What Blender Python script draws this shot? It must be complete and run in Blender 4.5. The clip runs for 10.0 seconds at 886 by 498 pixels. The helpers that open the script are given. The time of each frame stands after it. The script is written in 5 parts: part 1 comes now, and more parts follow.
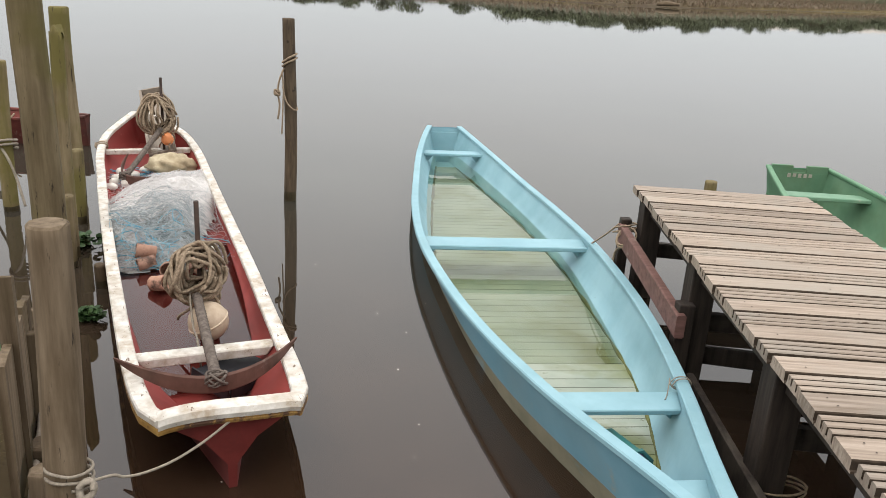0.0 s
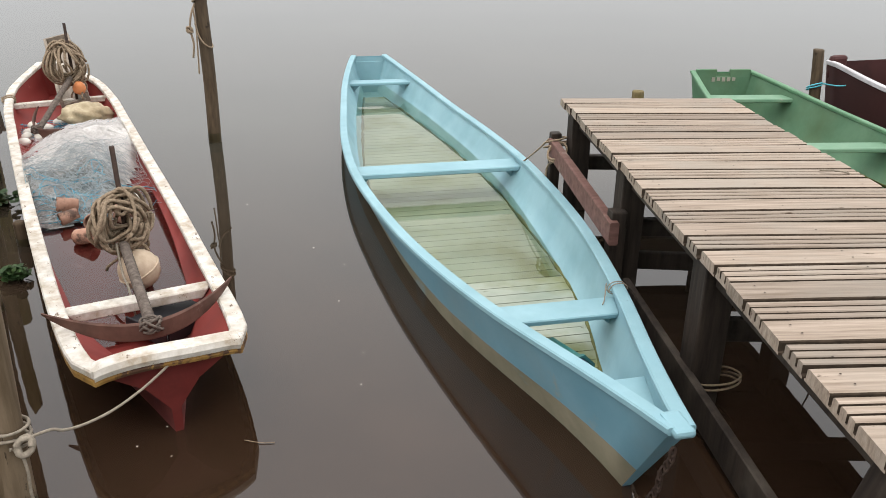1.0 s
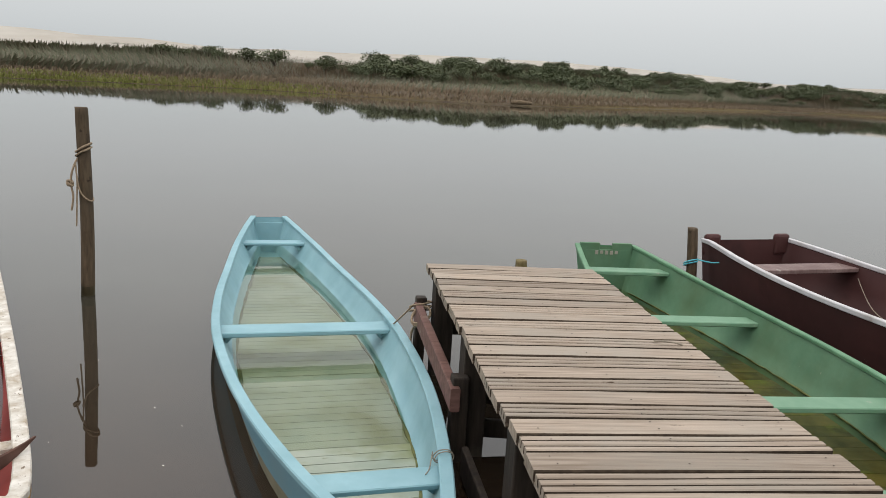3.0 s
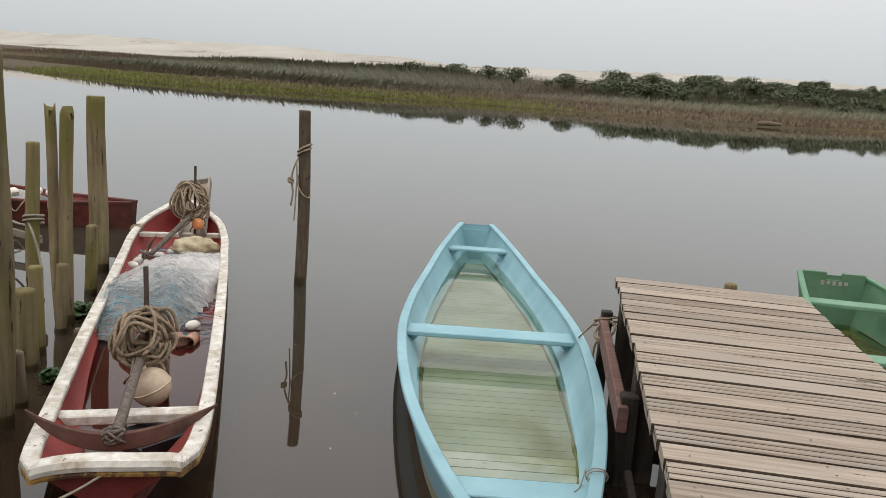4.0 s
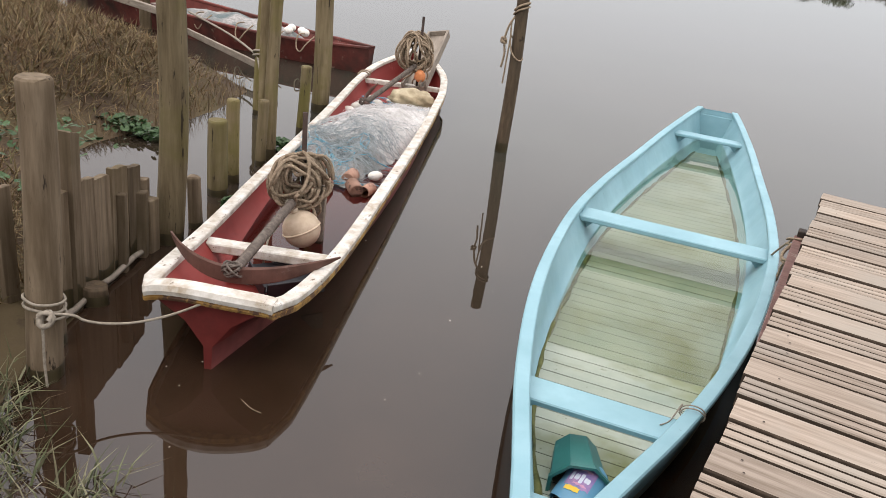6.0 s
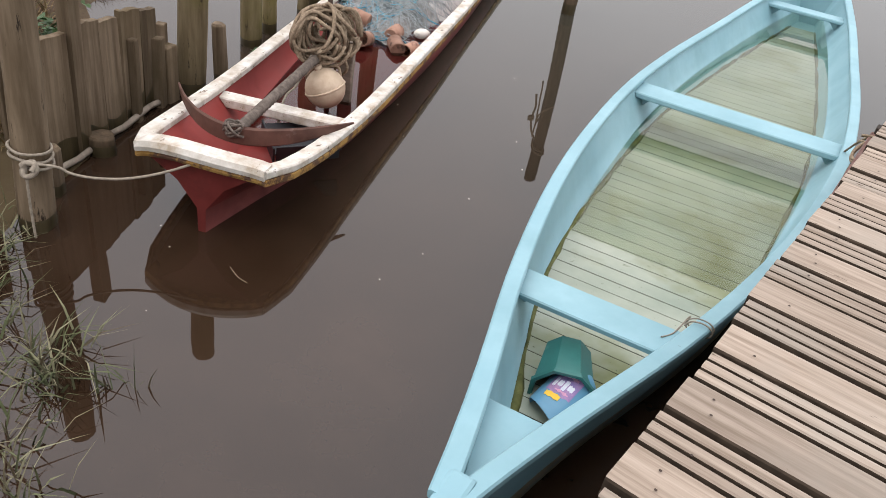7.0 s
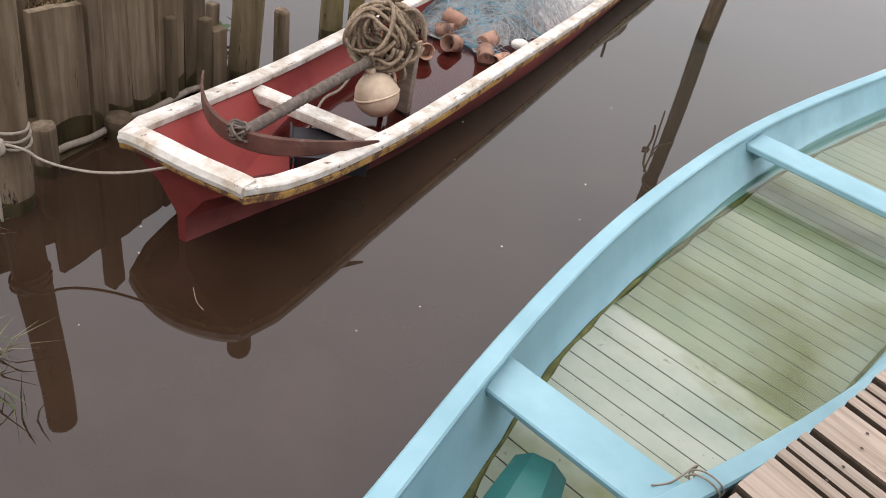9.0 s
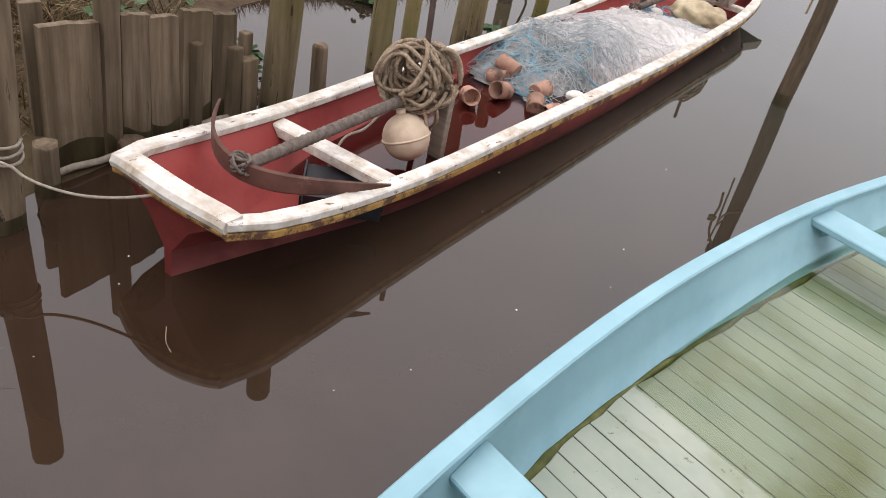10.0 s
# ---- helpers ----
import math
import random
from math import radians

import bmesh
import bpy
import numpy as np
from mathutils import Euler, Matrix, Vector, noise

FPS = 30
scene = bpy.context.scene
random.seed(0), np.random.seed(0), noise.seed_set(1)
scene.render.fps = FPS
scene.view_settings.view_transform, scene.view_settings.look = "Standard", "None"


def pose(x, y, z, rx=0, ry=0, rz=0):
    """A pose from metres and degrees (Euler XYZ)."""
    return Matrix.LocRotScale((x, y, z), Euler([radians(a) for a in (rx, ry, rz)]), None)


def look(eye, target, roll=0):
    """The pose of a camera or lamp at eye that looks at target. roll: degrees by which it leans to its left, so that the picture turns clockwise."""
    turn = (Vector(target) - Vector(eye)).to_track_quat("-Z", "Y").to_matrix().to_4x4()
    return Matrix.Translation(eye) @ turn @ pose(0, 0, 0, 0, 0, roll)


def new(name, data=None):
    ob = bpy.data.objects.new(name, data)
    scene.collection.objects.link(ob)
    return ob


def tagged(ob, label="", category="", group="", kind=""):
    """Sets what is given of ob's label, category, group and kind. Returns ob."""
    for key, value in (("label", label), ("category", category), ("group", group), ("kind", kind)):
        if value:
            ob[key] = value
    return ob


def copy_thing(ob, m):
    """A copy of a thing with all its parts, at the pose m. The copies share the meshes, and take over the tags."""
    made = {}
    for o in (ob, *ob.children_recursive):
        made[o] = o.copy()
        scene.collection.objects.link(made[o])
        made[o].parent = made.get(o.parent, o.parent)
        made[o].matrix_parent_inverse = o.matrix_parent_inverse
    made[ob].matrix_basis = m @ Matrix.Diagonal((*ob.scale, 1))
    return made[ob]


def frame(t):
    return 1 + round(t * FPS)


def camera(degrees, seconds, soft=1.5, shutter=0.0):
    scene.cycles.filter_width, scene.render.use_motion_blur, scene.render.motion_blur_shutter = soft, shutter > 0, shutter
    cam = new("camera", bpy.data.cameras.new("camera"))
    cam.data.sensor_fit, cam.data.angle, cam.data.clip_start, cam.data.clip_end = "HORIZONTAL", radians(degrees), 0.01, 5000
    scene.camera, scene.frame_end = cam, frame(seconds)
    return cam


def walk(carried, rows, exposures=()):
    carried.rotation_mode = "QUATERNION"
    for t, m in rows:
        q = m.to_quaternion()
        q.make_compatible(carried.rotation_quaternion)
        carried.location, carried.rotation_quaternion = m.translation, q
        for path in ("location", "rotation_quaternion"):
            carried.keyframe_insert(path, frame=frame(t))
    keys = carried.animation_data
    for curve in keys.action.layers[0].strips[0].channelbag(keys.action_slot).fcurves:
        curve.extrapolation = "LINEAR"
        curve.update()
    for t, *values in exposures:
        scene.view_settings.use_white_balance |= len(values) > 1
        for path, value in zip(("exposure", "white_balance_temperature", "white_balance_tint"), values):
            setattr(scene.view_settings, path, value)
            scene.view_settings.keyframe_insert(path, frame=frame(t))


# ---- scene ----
cam = camera(57.24, 10.0, soft=0.8)
PATH = [
    (0, (0.457, 0.503, 1.998), (0.291, 2.386, 1.345), 3.75),
    (0.5, (0.455, 0.502, 1.996), (0.287, 2.376, 1.319), 3.67),
    (1, (0.500, 0.518, 1.945), (0.485, 2.351, 1.145), 0.65),
    (1.5, (0.625, 0.466, 1.927), (0.751, 2.268, 1.068), -3.32),
    (2, (0.771, 0.440, 1.921), (1.082, 2.215, 1.054), -1.62),
    (2.5, (0.871, 0.522, 1.919), (1.247, 2.374, 1.265), 1.07),
    (3, (0.997, 0.557, 1.929), (1.119, 2.511, 1.520), 3.66),
    (3.2, (1.057, 0.533, 1.920), (0.976, 2.489, 1.511), 4.32),
    (4.3, (1.355, 0.712, 1.848), (0.893, 2.617, 1.449), 3.86),
    (4.5, (1.429, 0.742, 1.841), (0.949, 2.642, 1.442), 3.72),
    (5, (1.650, 0.843, 1.879), (1.069, 2.689, 1.377), 4.80),
    (5.5, (1.715, 0.953, 1.906), (0.925, 2.654, 1.211), 7.38),
    (6, (1.752, 1.159, 1.911), (0.787, 2.728, 1.131), 7.40),
    (6.2, (1.783, 1.224, 1.908), (0.782, 2.729, 1.053), 6.80),
    (7.3, (1.850, 1.705, 1.879), (0.854, 3.016, 0.743), 10.07),
    (7.5, (1.836, 1.784, 1.858), (0.821, 3.078, 0.721), 9.76),
    (8, (1.853, 1.964, 1.842), (0.710, 3.108, 0.665), 8.12),
    (8.5, (1.867, 2.157, 1.853), (0.673, 3.235, 0.665), 9.40),
    (9, (1.800, 2.341, 1.859), (0.577, 3.408, 0.690), 11.77),
    (9.5, (1.765, 2.466, 1.844), (0.470, 3.481, 0.708), 12.04),
    (10, (1.738, 2.708, 1.759), (0.347, 3.630, 0.657), 12.22),
]
walk(cam, [(t, look(eye, target, roll)) for t, eye, target, roll in PATH],
     [(0.0, 0.28, 6730, 11), (2.3, 0.29, 6750, 12), (2.9, -0.11, 6700, 10), (4.6, -0.10, 6700, 10), (5.0, -0.05, 6780, 11), (5.5, 0.28, 6750, 13), (7.5, 0.28, 6600, 15), (10.0, 0.30, 6620, 17)])

# ---- light: a bright overcast sky ----
world = bpy.data.worlds.new("sky")
scene.world = world
world.use_nodes = True
wn, wl = world.node_tree.nodes, world.node_tree.links
background = wn["Background"]
sky = wn.new("ShaderNodeTexSky")
sky.sky_type, sky.sun_disc = "NISHITA", False
sky.sun_elevation, sky.sun_rotation = radians(55), radians(200)
soften = wn.new("ShaderNodeHueSaturation")
soften.inputs["Saturation"].default_value = 0.12
soften.inputs["Value"].default_value = 0.10
wl.new(sky.outputs["Color"], soften.inputs["Color"])
where = wn.new("ShaderNodeTexCoord")
split = wn.new("ShaderNodeSeparateXYZ")
wl.new(where.outputs["Generated"], split.inputs[0])
cloud_ramp = wn.new("ShaderNodeValToRGB")
cloud_ramp.color_ramp.elements[0].position = 0.0
cloud_ramp.color_ramp.elements[0].color = (0.58, 0.63, 0.665, 1)
cloud_ramp.color_ramp.elements[1].position = 0.7
cloud_ramp.color_ramp.elements[1].color = (1.85, 1.88, 1.93, 1)
middle = cloud_ramp.color_ramp.elements.new(0.26)
middle.color = (1.08, 1.11, 1.14, 1)
wl.new(split.outputs["Z"], cloud_ramp.inputs["Fac"])
overcast = wn.new("ShaderNodeMix")
overcast.data_type = "RGBA"
overcast.inputs["Factor"].default_value = 0.88
wl.new(soften.outputs["Color"], overcast.inputs["A"])
wl.new(cloud_ramp.outputs["Color"], overcast.inputs["B"])
wl.new(overcast.outputs["Result"], background.inputs["Color"])
background.inputs["Strength"].default_value = 1.0

sun = bpy.data.lights.new("sun", "SUN")
sun.energy, sun.angle, sun.color = 0.7, radians(40), (1.0, 0.96, 0.9)
sun_ob = new("sun", sun)
sun_ob.matrix_world = look((0, 0, 20), (3, 9, 0))


# ---- materials ----
def ramp(nt, a, b, lo=0.3, hi=0.7):
    n = nt.nodes.new("ShaderNodeValToRGB")
    n.color_ramp.elements[0].position, n.color_ramp.elements[1].position = lo, hi
    n.color_ramp.elements[0].color, n.color_ramp.elements[1].color = (*a, 1), (*b, 1)
    return n


def noise_node(nt, coord, scale, stretch=(1, 1, 1), detail=5, rough=0.6):
    m = nt.nodes.new("ShaderNodeMapping")
    m.inputs["Scale"].default_value = stretch
    nt.links.new(coord, m.inputs["Vector"])
    n = nt.nodes.new("ShaderNodeTexNoise")
    n.inputs["Scale"].default_value, n.inputs["Detail"].default_value = scale, detail
    n.inputs["Roughness"].default_value = rough
    nt.links.new(m.outputs[0], n.inputs["Vector"])
    return n.outputs["Fac"]


def mixed(nt, fac, a, b, mode="MIX"):
    n = nt.nodes.new("ShaderNodeMix")
    n.data_type, n.blend_type = "RGBA", mode
    for key, v in (("Factor", fac), ("A", a), ("B", b)):
        if isinstance(v, (int, float)):
            n.inputs[key].default_value = v
        elif isinstance(v, tuple):
            n.inputs[key].default_value = (*v, 1)
        else:
            nt.links.new(v, n.inputs[key])
    return n.outputs["Result"]


def surface(name, dark, light, scale=6.0, stretch=(1, 1, 1), rough=0.7, bump=0.3, wear=None, wear_at=(0.62, 0.68),
            wear_scale=9.0, stain=None, stain_at=(0.45, 0.75), stain_scale=1.3, metal=0.0, vary=0.0, depth=0.004, spec=0.3, wear_stretch=(1, 1, 1)):
    """A material: two tones of grain, large stains, worn patches, relief; vary: difference of tone between pieces."""
    mat = bpy.data.materials.new(name)
    mat.use_nodes = True
    nt = mat.node_tree
    bsdf = nt.nodes["Principled BSDF"]
    tc = nt.nodes.new("ShaderNodeTexCoord").outputs["Object"]
    info = nt.nodes.new("ShaderNodeObjectInfo")
    if vary:
        off = nt.nodes.new("ShaderNodeVectorMath")
        off.operation = "MULTIPLY_ADD"
        off.inputs[1].default_value = (1, 1, 1)
        comb = nt.nodes.new("ShaderNodeMath")
        comb.operation, comb.inputs[1].default_value = "MULTIPLY", 37.0
        nt.links.new(info.outputs["Random"], comb.inputs[0])
        nt.links.new(tc, off.inputs[0])
        nt.links.new(comb.outputs[0], off.inputs[2])
        tc = off.outputs[0]
    grain = noise_node(nt, tc, scale, stretch)
    r = ramp(nt, dark, light, 0.32, 0.68)
    nt.links.new(grain, r.inputs[0])
    col = r.outputs["Color"]
    if stain:
        sr = ramp(nt, (0, 0, 0), (1, 1, 1), *stain_at)
        nt.links.new(noise_node(nt, tc, stain_scale), sr.inputs[0])
        col = mixed(nt, sr.outputs["Color"], col, stain)
    if wear:
        wr = ramp(nt, (0, 0, 0), (1, 1, 1), *wear_at)
        nt.links.new(noise_node(nt, tc, wear_scale, wear_stretch, 8, 0.7), wr.inputs[0])
        col = mixed(nt, wr.outputs["Color"], col, wear)
    if vary:
        hsv = nt.nodes.new("ShaderNodeHueSaturation")
        mr = nt.nodes.new("ShaderNodeMapRange")
        mr.inputs["To Min"].default_value, mr.inputs["To Max"].default_value = 1 - vary, 1 + vary
        nt.links.new(info.outputs["Random"], mr.inputs["Value"])
        nt.links.new(mr.outputs[0], hsv.inputs["Value"])
        nt.links.new(col, hsv.inputs["Color"])
        col = hsv.outputs["Color"]
    nt.links.new(col, bsdf.inputs["Base Color"])
    bsdf.inputs["Roughness"].default_value, bsdf.inputs["Metallic"].default_value = rough, metal
    bsdf.inputs["Specular IOR Level"].default_value = spec
    if bump:
        b = nt.nodes.new("ShaderNodeBump")
        b.inputs["Strength"].default_value, b.inputs["Distance"].default_value = bump, depth
        nt.links.new(grain, b.inputs["Height"])
        nt.links.new(b.outputs[0], bsdf.inputs["Normal"])
    return mat


def clear_water(name, tint):
    """Shallow clear water: tinted, with a mirror-like gloss that grows at low angles."""
    mat = bpy.data.materials.new(name)
    mat.use_nodes = True
    nt = mat.node_tree
    out = nt.nodes["Material Output"]
    nt.nodes.remove(nt.nodes["Principled BSDF"])
    see = nt.nodes.new("ShaderNodeBsdfTransparent")
    see.inputs[0].default_value = (*tint, 1)
    gloss = nt.nodes.new("ShaderNodeBsdfGlossy")
    gloss.inputs["Roughness"].default_value = 0.015
    gloss.inputs["Color"].default_value = (1, 1, 1, 1)
    fres = nt.nodes.new("ShaderNodeFresnel")
    fres.inputs["IOR"].default_value = 1.36
    mix = nt.nodes.new("ShaderNodeMixShader")
    nt.links.new(fres.outputs[0], mix.inputs[0])
    nt.links.new(see.outputs[0], mix.inputs[1])
    nt.links.new(gloss.outputs[0], mix.inputs[2])
    nt.links.new(mix.outputs[0], out.inputs["Surface"])
    return mat


def lake_material():
    mat = bpy.data.materials.new("murky_water")
    mat.use_nodes = True
    nt = mat.node_tree
    bsdf = nt.nodes["Principled BSDF"]
    tc = nt.nodes.new("ShaderNodeTexCoord").outputs["Object"]
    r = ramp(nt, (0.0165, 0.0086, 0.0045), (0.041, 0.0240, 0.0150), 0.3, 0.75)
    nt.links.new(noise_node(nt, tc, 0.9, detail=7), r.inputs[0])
    # body colour runs from brown at y 3.2 to greyer at y 7.5
    far_tone = ramp(nt, (0.027, 0.025, 0.018), (0.043, 0.040, 0.031), 0.3, 0.75)
    nt.links.new(noise_node(nt, tc, 0.5, detail=4), far_tone.inputs[0])
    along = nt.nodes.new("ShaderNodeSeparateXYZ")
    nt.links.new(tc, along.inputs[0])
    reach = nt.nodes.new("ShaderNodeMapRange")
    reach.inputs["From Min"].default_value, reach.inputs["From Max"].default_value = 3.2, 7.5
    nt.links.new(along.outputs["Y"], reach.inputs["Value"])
    nt.links.new(mixed(nt, reach.outputs[0], r.outputs["Color"], far_tone.outputs["Color"]), bsdf.inputs["Base Color"])
    bsdf.inputs["Roughness"].default_value, bsdf.inputs["IOR"].default_value = 0.012, 1.5
    b = nt.nodes.new("ShaderNodeBump")
    b.inputs["Strength"].default_value, b.inputs["Distance"].default_value = 0.12, 0.004
    nt.links.new(noise_node(nt, tc, 2.2, (1, 1.6, 1), 2), b.inputs["Height"])
    nt.links.new(b.outputs[0], bsdf.inputs["Normal"])
    return mat


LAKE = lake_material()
BILGE = clear_water("bilge_water", (0.82, 0.86, 0.77))
BLUE = surface("blue_paint", (0.20, 0.365, 0.42), (0.255, 0.43, 0.48), 3, rough=0.5, bump=0.15, wear=(0.10, 0.12, 0.10), wear_at=(0.70, 0.725), wear_scale=20, stain=(0.17, 0.315, 0.355), stain_at=(0.45, 0.8), stain_scale=2.6)
BLUE_HULL = surface("blue_hull_paint", (0.145, 0.32, 0.40), (0.19, 0.375, 0.455), 3, rough=0.5, bump=0.15, wear=(0.34, 0.34, 0.27), wear_at=(0.62, 0.78), wear_scale=5, stain=(0.21, 0.31, 0.33), stain_at=(0.45, 0.8), stain_scale=1.1)
ALGAE_BOARD = surface("algae_boards", (0.2494, 0.2952, 0.2375), (0.3712, 0.3967, 0.3271), 2.6, (1, 1, 1), rough=0.6, bump=0.2, stain=(0.1798, 0.1968, 0.0828), stain_at=(0.50, 0.68), stain_scale=1.4, wear=(0.1044, 0.1172, 0.0609), wear_at=(0.635, 0.68), wear_scale=26)
SLUDGE = surface("green_sludge", (0.05, 0.06, 0.015), (0.15, 0.15, 0.05), 14, rough=0.8, bump=0.4)
SLUDGE_BED = surface("joint_dirt", (0.02, 0.022, 0.010), (0.05, 0.05, 0.025), 14, rough=0.8, bump=0.2)
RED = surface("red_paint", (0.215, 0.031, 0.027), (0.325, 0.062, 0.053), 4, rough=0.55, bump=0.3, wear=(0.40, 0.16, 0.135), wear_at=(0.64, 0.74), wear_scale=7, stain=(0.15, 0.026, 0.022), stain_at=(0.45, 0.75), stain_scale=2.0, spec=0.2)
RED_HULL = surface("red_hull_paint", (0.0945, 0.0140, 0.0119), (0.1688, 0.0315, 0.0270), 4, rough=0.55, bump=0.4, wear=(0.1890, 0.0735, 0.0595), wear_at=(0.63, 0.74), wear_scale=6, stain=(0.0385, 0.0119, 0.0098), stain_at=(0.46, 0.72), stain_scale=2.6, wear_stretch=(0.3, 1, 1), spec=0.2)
OLD_RED = surface("dull_old_red_paint", (0.10, 0.026, 0.021), (0.19, 0.052, 0.042), 5, rough=0.7, bump=0.4, wear=(0.25, 0.17, 0.13), wear_at=(0.60, 0.68), wear_scale=7, stain=(0.055, 0.03, 0.024), stain_at=(0.44, 0.66), stain_scale=2.4, spec=0.2)
CHIPPED_WHITE = surface("chipped_white_paint", (0.4576, 0.4226, 0.3678), (0.7030, 0.6745, 0.6270), 14, rough=0.65, bump=0.5, wear=(0.1320, 0.0862, 0.0543), wear_at=(0.615, 0.66), wear_scale=38, stain=(0.3520, 0.2846, 0.2090), stain_at=(0.44, 0.70), stain_scale=11, wear_stretch=(0.35, 1, 1))
OCHRE = surface("ochre_worn_paint", (0.27, 0.144, 0.036), (0.45, 0.27, 0.081), 12, rough=0.7, bump=0.3, wear=(0.09, 0.045, 0.027), wear_at=(0.48, 0.56), wear_scale=10)
GREEN = surface("green_paint", (0.080, 0.172, 0.102), (0.118, 0.22, 0.136), 4, rough=0.6, bump=0.15, wear=(0.22, 0.25, 0.185), wear_at=(0.68, 0.72), wear_scale=11, stain=(0.08, 0.128, 0.064), stain_at=(0.45, 0.75), stain_scale=1.6, spec=0.2)
GREEN_DARK = surface("green_hull_paint", (0.05, 0.16, 0.08), (0.08, 0.22, 0.11), 5, rough=0.55, bump=0.2, wear=(0.30, 0.30, 0.24), wear_at=(0.66, 0.72), wear_scale=7)
GREEN_SEAT = surface("pale_green_paint", (0.115, 0.238, 0.15), (0.165, 0.285, 0.19), 6, rough=0.55, bump=0.15, wear=(0.30, 0.29, 0.245), wear_at=(0.63, 0.67), wear_scale=6)
MAROON = surface("maroon_paint", (0.0382, 0.0132, 0.0123), (0.0722, 0.0246, 0.0229), 4, rough=0.6, bump=0.25, wear=(0.1386, 0.0755, 0.0694), wear_at=(0.64, 0.72), wear_scale=6, stain=(0.0347, 0.0145, 0.0145), stain_scale=2)
MAROON_SEAT = surface("faded_maroon_paint", (0.14, 0.09, 0.085), (0.215, 0.155, 0.145), 6, (1, 4, 1), rough=0.65, bump=0.3, wear=(0.30, 0.27, 0.24), wear_at=(0.62, 0.68), stain=(0.10, 0.055, 0.05), stain_scale=3)
WHITE_RAIL = surface("white_metal_rail", (0.42, 0.41, 0.42), (0.60, 0.59, 0.61), 8, rough=0.5, bump=0.3, wear=(0.24, 0.14, 0.085), wear_at=(0.62, 0.69), wear_scale=8, stain=(0.33, 0.31, 0.30), stain_at=(0.5, 0.7), stain_scale=4)
TEAL = surface("faded_teal_paint", (0.111, 0.221, 0.238), (0.187, 0.306, 0.323), 5, rough=0.6, bump=0.3, wear=(0.187, 0.162, 0.128), wear_at=(0.58, 0.66))
DECK = surface("weathered_deck_boards", (0.20, 0.154, 0.116), (0.37, 0.303, 0.245), 6, (0.45, 10, 3), rough=0.8, bump=0.8, stain=(0.27, 0.235, 0.195), stain_at=(0.45, 0.7), stain_scale=2.5, wear=(0.075, 0.05, 0.032), wear_at=(0.645, 0.68), wear_scale=9, vary=0.22, wear_stretch=(0.6, 2.8, 1))
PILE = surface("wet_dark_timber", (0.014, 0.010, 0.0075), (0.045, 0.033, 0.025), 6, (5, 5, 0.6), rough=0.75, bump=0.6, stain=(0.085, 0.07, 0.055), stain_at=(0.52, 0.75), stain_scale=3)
BROWN_BOARD = surface("red_brown_board", (0.0960, 0.0480, 0.0384), (0.2, 0.104, 0.088), 6, (0.6, 5, 5), rough=0.7, bump=0.4, wear=(0.2304, 0.1792, 0.1472), wear_at=(0.64, 0.70), wear_scale=7)
ROUND_POST = surface("weathered_round_post", (0.1000, 0.0722, 0.0360), (0.2115, 0.1638, 0.0945), 4, (6, 6, 0.6), rough=0.85, bump=0.8, stain=(0.1200, 0.1009, 0.0302), stain_at=(0.44, 0.60), stain_scale=1.6, wear=(0.0280, 0.0186, 0.0094), wear_at=(0.60, 0.64), wear_scale=8, vary=0.2, wear_stretch=(3, 3, 0.4), depth=0.010)
PALE_POST = surface("pale_round_post", (0.0875, 0.0605, 0.0343), (0.2000, 0.1504, 0.1000), 4, (6, 6, 0.6), rough=0.85, bump=0.6, stain=(0.0980, 0.0672, 0.0373), stain_scale=1.6, wear=(0.0245, 0.0161, 0.0096), wear_at=(0.61, 0.65), wear_scale=8, wear_stretch=(3, 3, 0.4), depth=0.008)
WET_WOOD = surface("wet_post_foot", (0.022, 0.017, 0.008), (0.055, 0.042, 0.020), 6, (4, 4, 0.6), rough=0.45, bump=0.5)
DARK_POST = surface("dark_bark_post", (0.0446, 0.0298, 0.0179), (0.119, 0.0833, 0.0506), 7, (5, 5, 0.8), rough=0.85, bump=0.7, stain=(0.0774, 0.0595, 0.0416), stain_scale=3, wear=(0.0298, 0.0208, 0.0119), wear_at=(0.6, 0.68))
GREY_BOARD = surface("grey_bulkhead_board", (0.0684, 0.0456, 0.0260), (0.1776, 0.1332, 0.0888), 5, (5, 5, 0.35), rough=0.85, bump=0.9, stain=(0.0720, 0.0518, 0.0253), stain_scale=1.8, wear=(0.0288, 0.0194, 0.0108), wear_at=(0.67, 0.70), wear_scale=6, vary=0.25, wear_stretch=(2.5, 2.5, 0.3), depth=0.008)
MOSSY_BOARD = surface("mossy_boards", (0.085, 0.073, 0.024), (0.175, 0.15, 0.058), 5, (1.5, 1, 1), rough=0.7, bump=0.3, stain=(0.05, 0.048, 0.016), stain_at=(0.5, 0.66), stain_scale=2.2, wear=(0.15, 0.18, 0.035), wear_at=(0.52, 0.64), wear_scale=3, vary=0.12)
MOSS_WATER = clear_water("moss_water", (0.86, 0.85, 0.66))
WORN_MARK = surface("worn_mark", (0.25, 0.24, 0.2), (0.36, 0.33, 0.28), 20, rough=0.8)
ROPE = surface("hemp_rope", (0.16, 0.115, 0.075), (0.35, 0.27, 0.19), 70, rough=0.9, bump=0.8, depth=0.004)
PALE_ROPE = surface("pale_rope", (0.19, 0.16, 0.125), (0.31, 0.27, 0.215), 70, rough=0.9, bump=0.6, depth=0.003)
IRON = surface("rusty_iron", (0.022, 0.014, 0.011), (0.06, 0.036, 0.026), 18, rough=0.75, bump=0.4, wear=(0.10, 0.07, 0.055), wear_at=(0.6, 0.7))
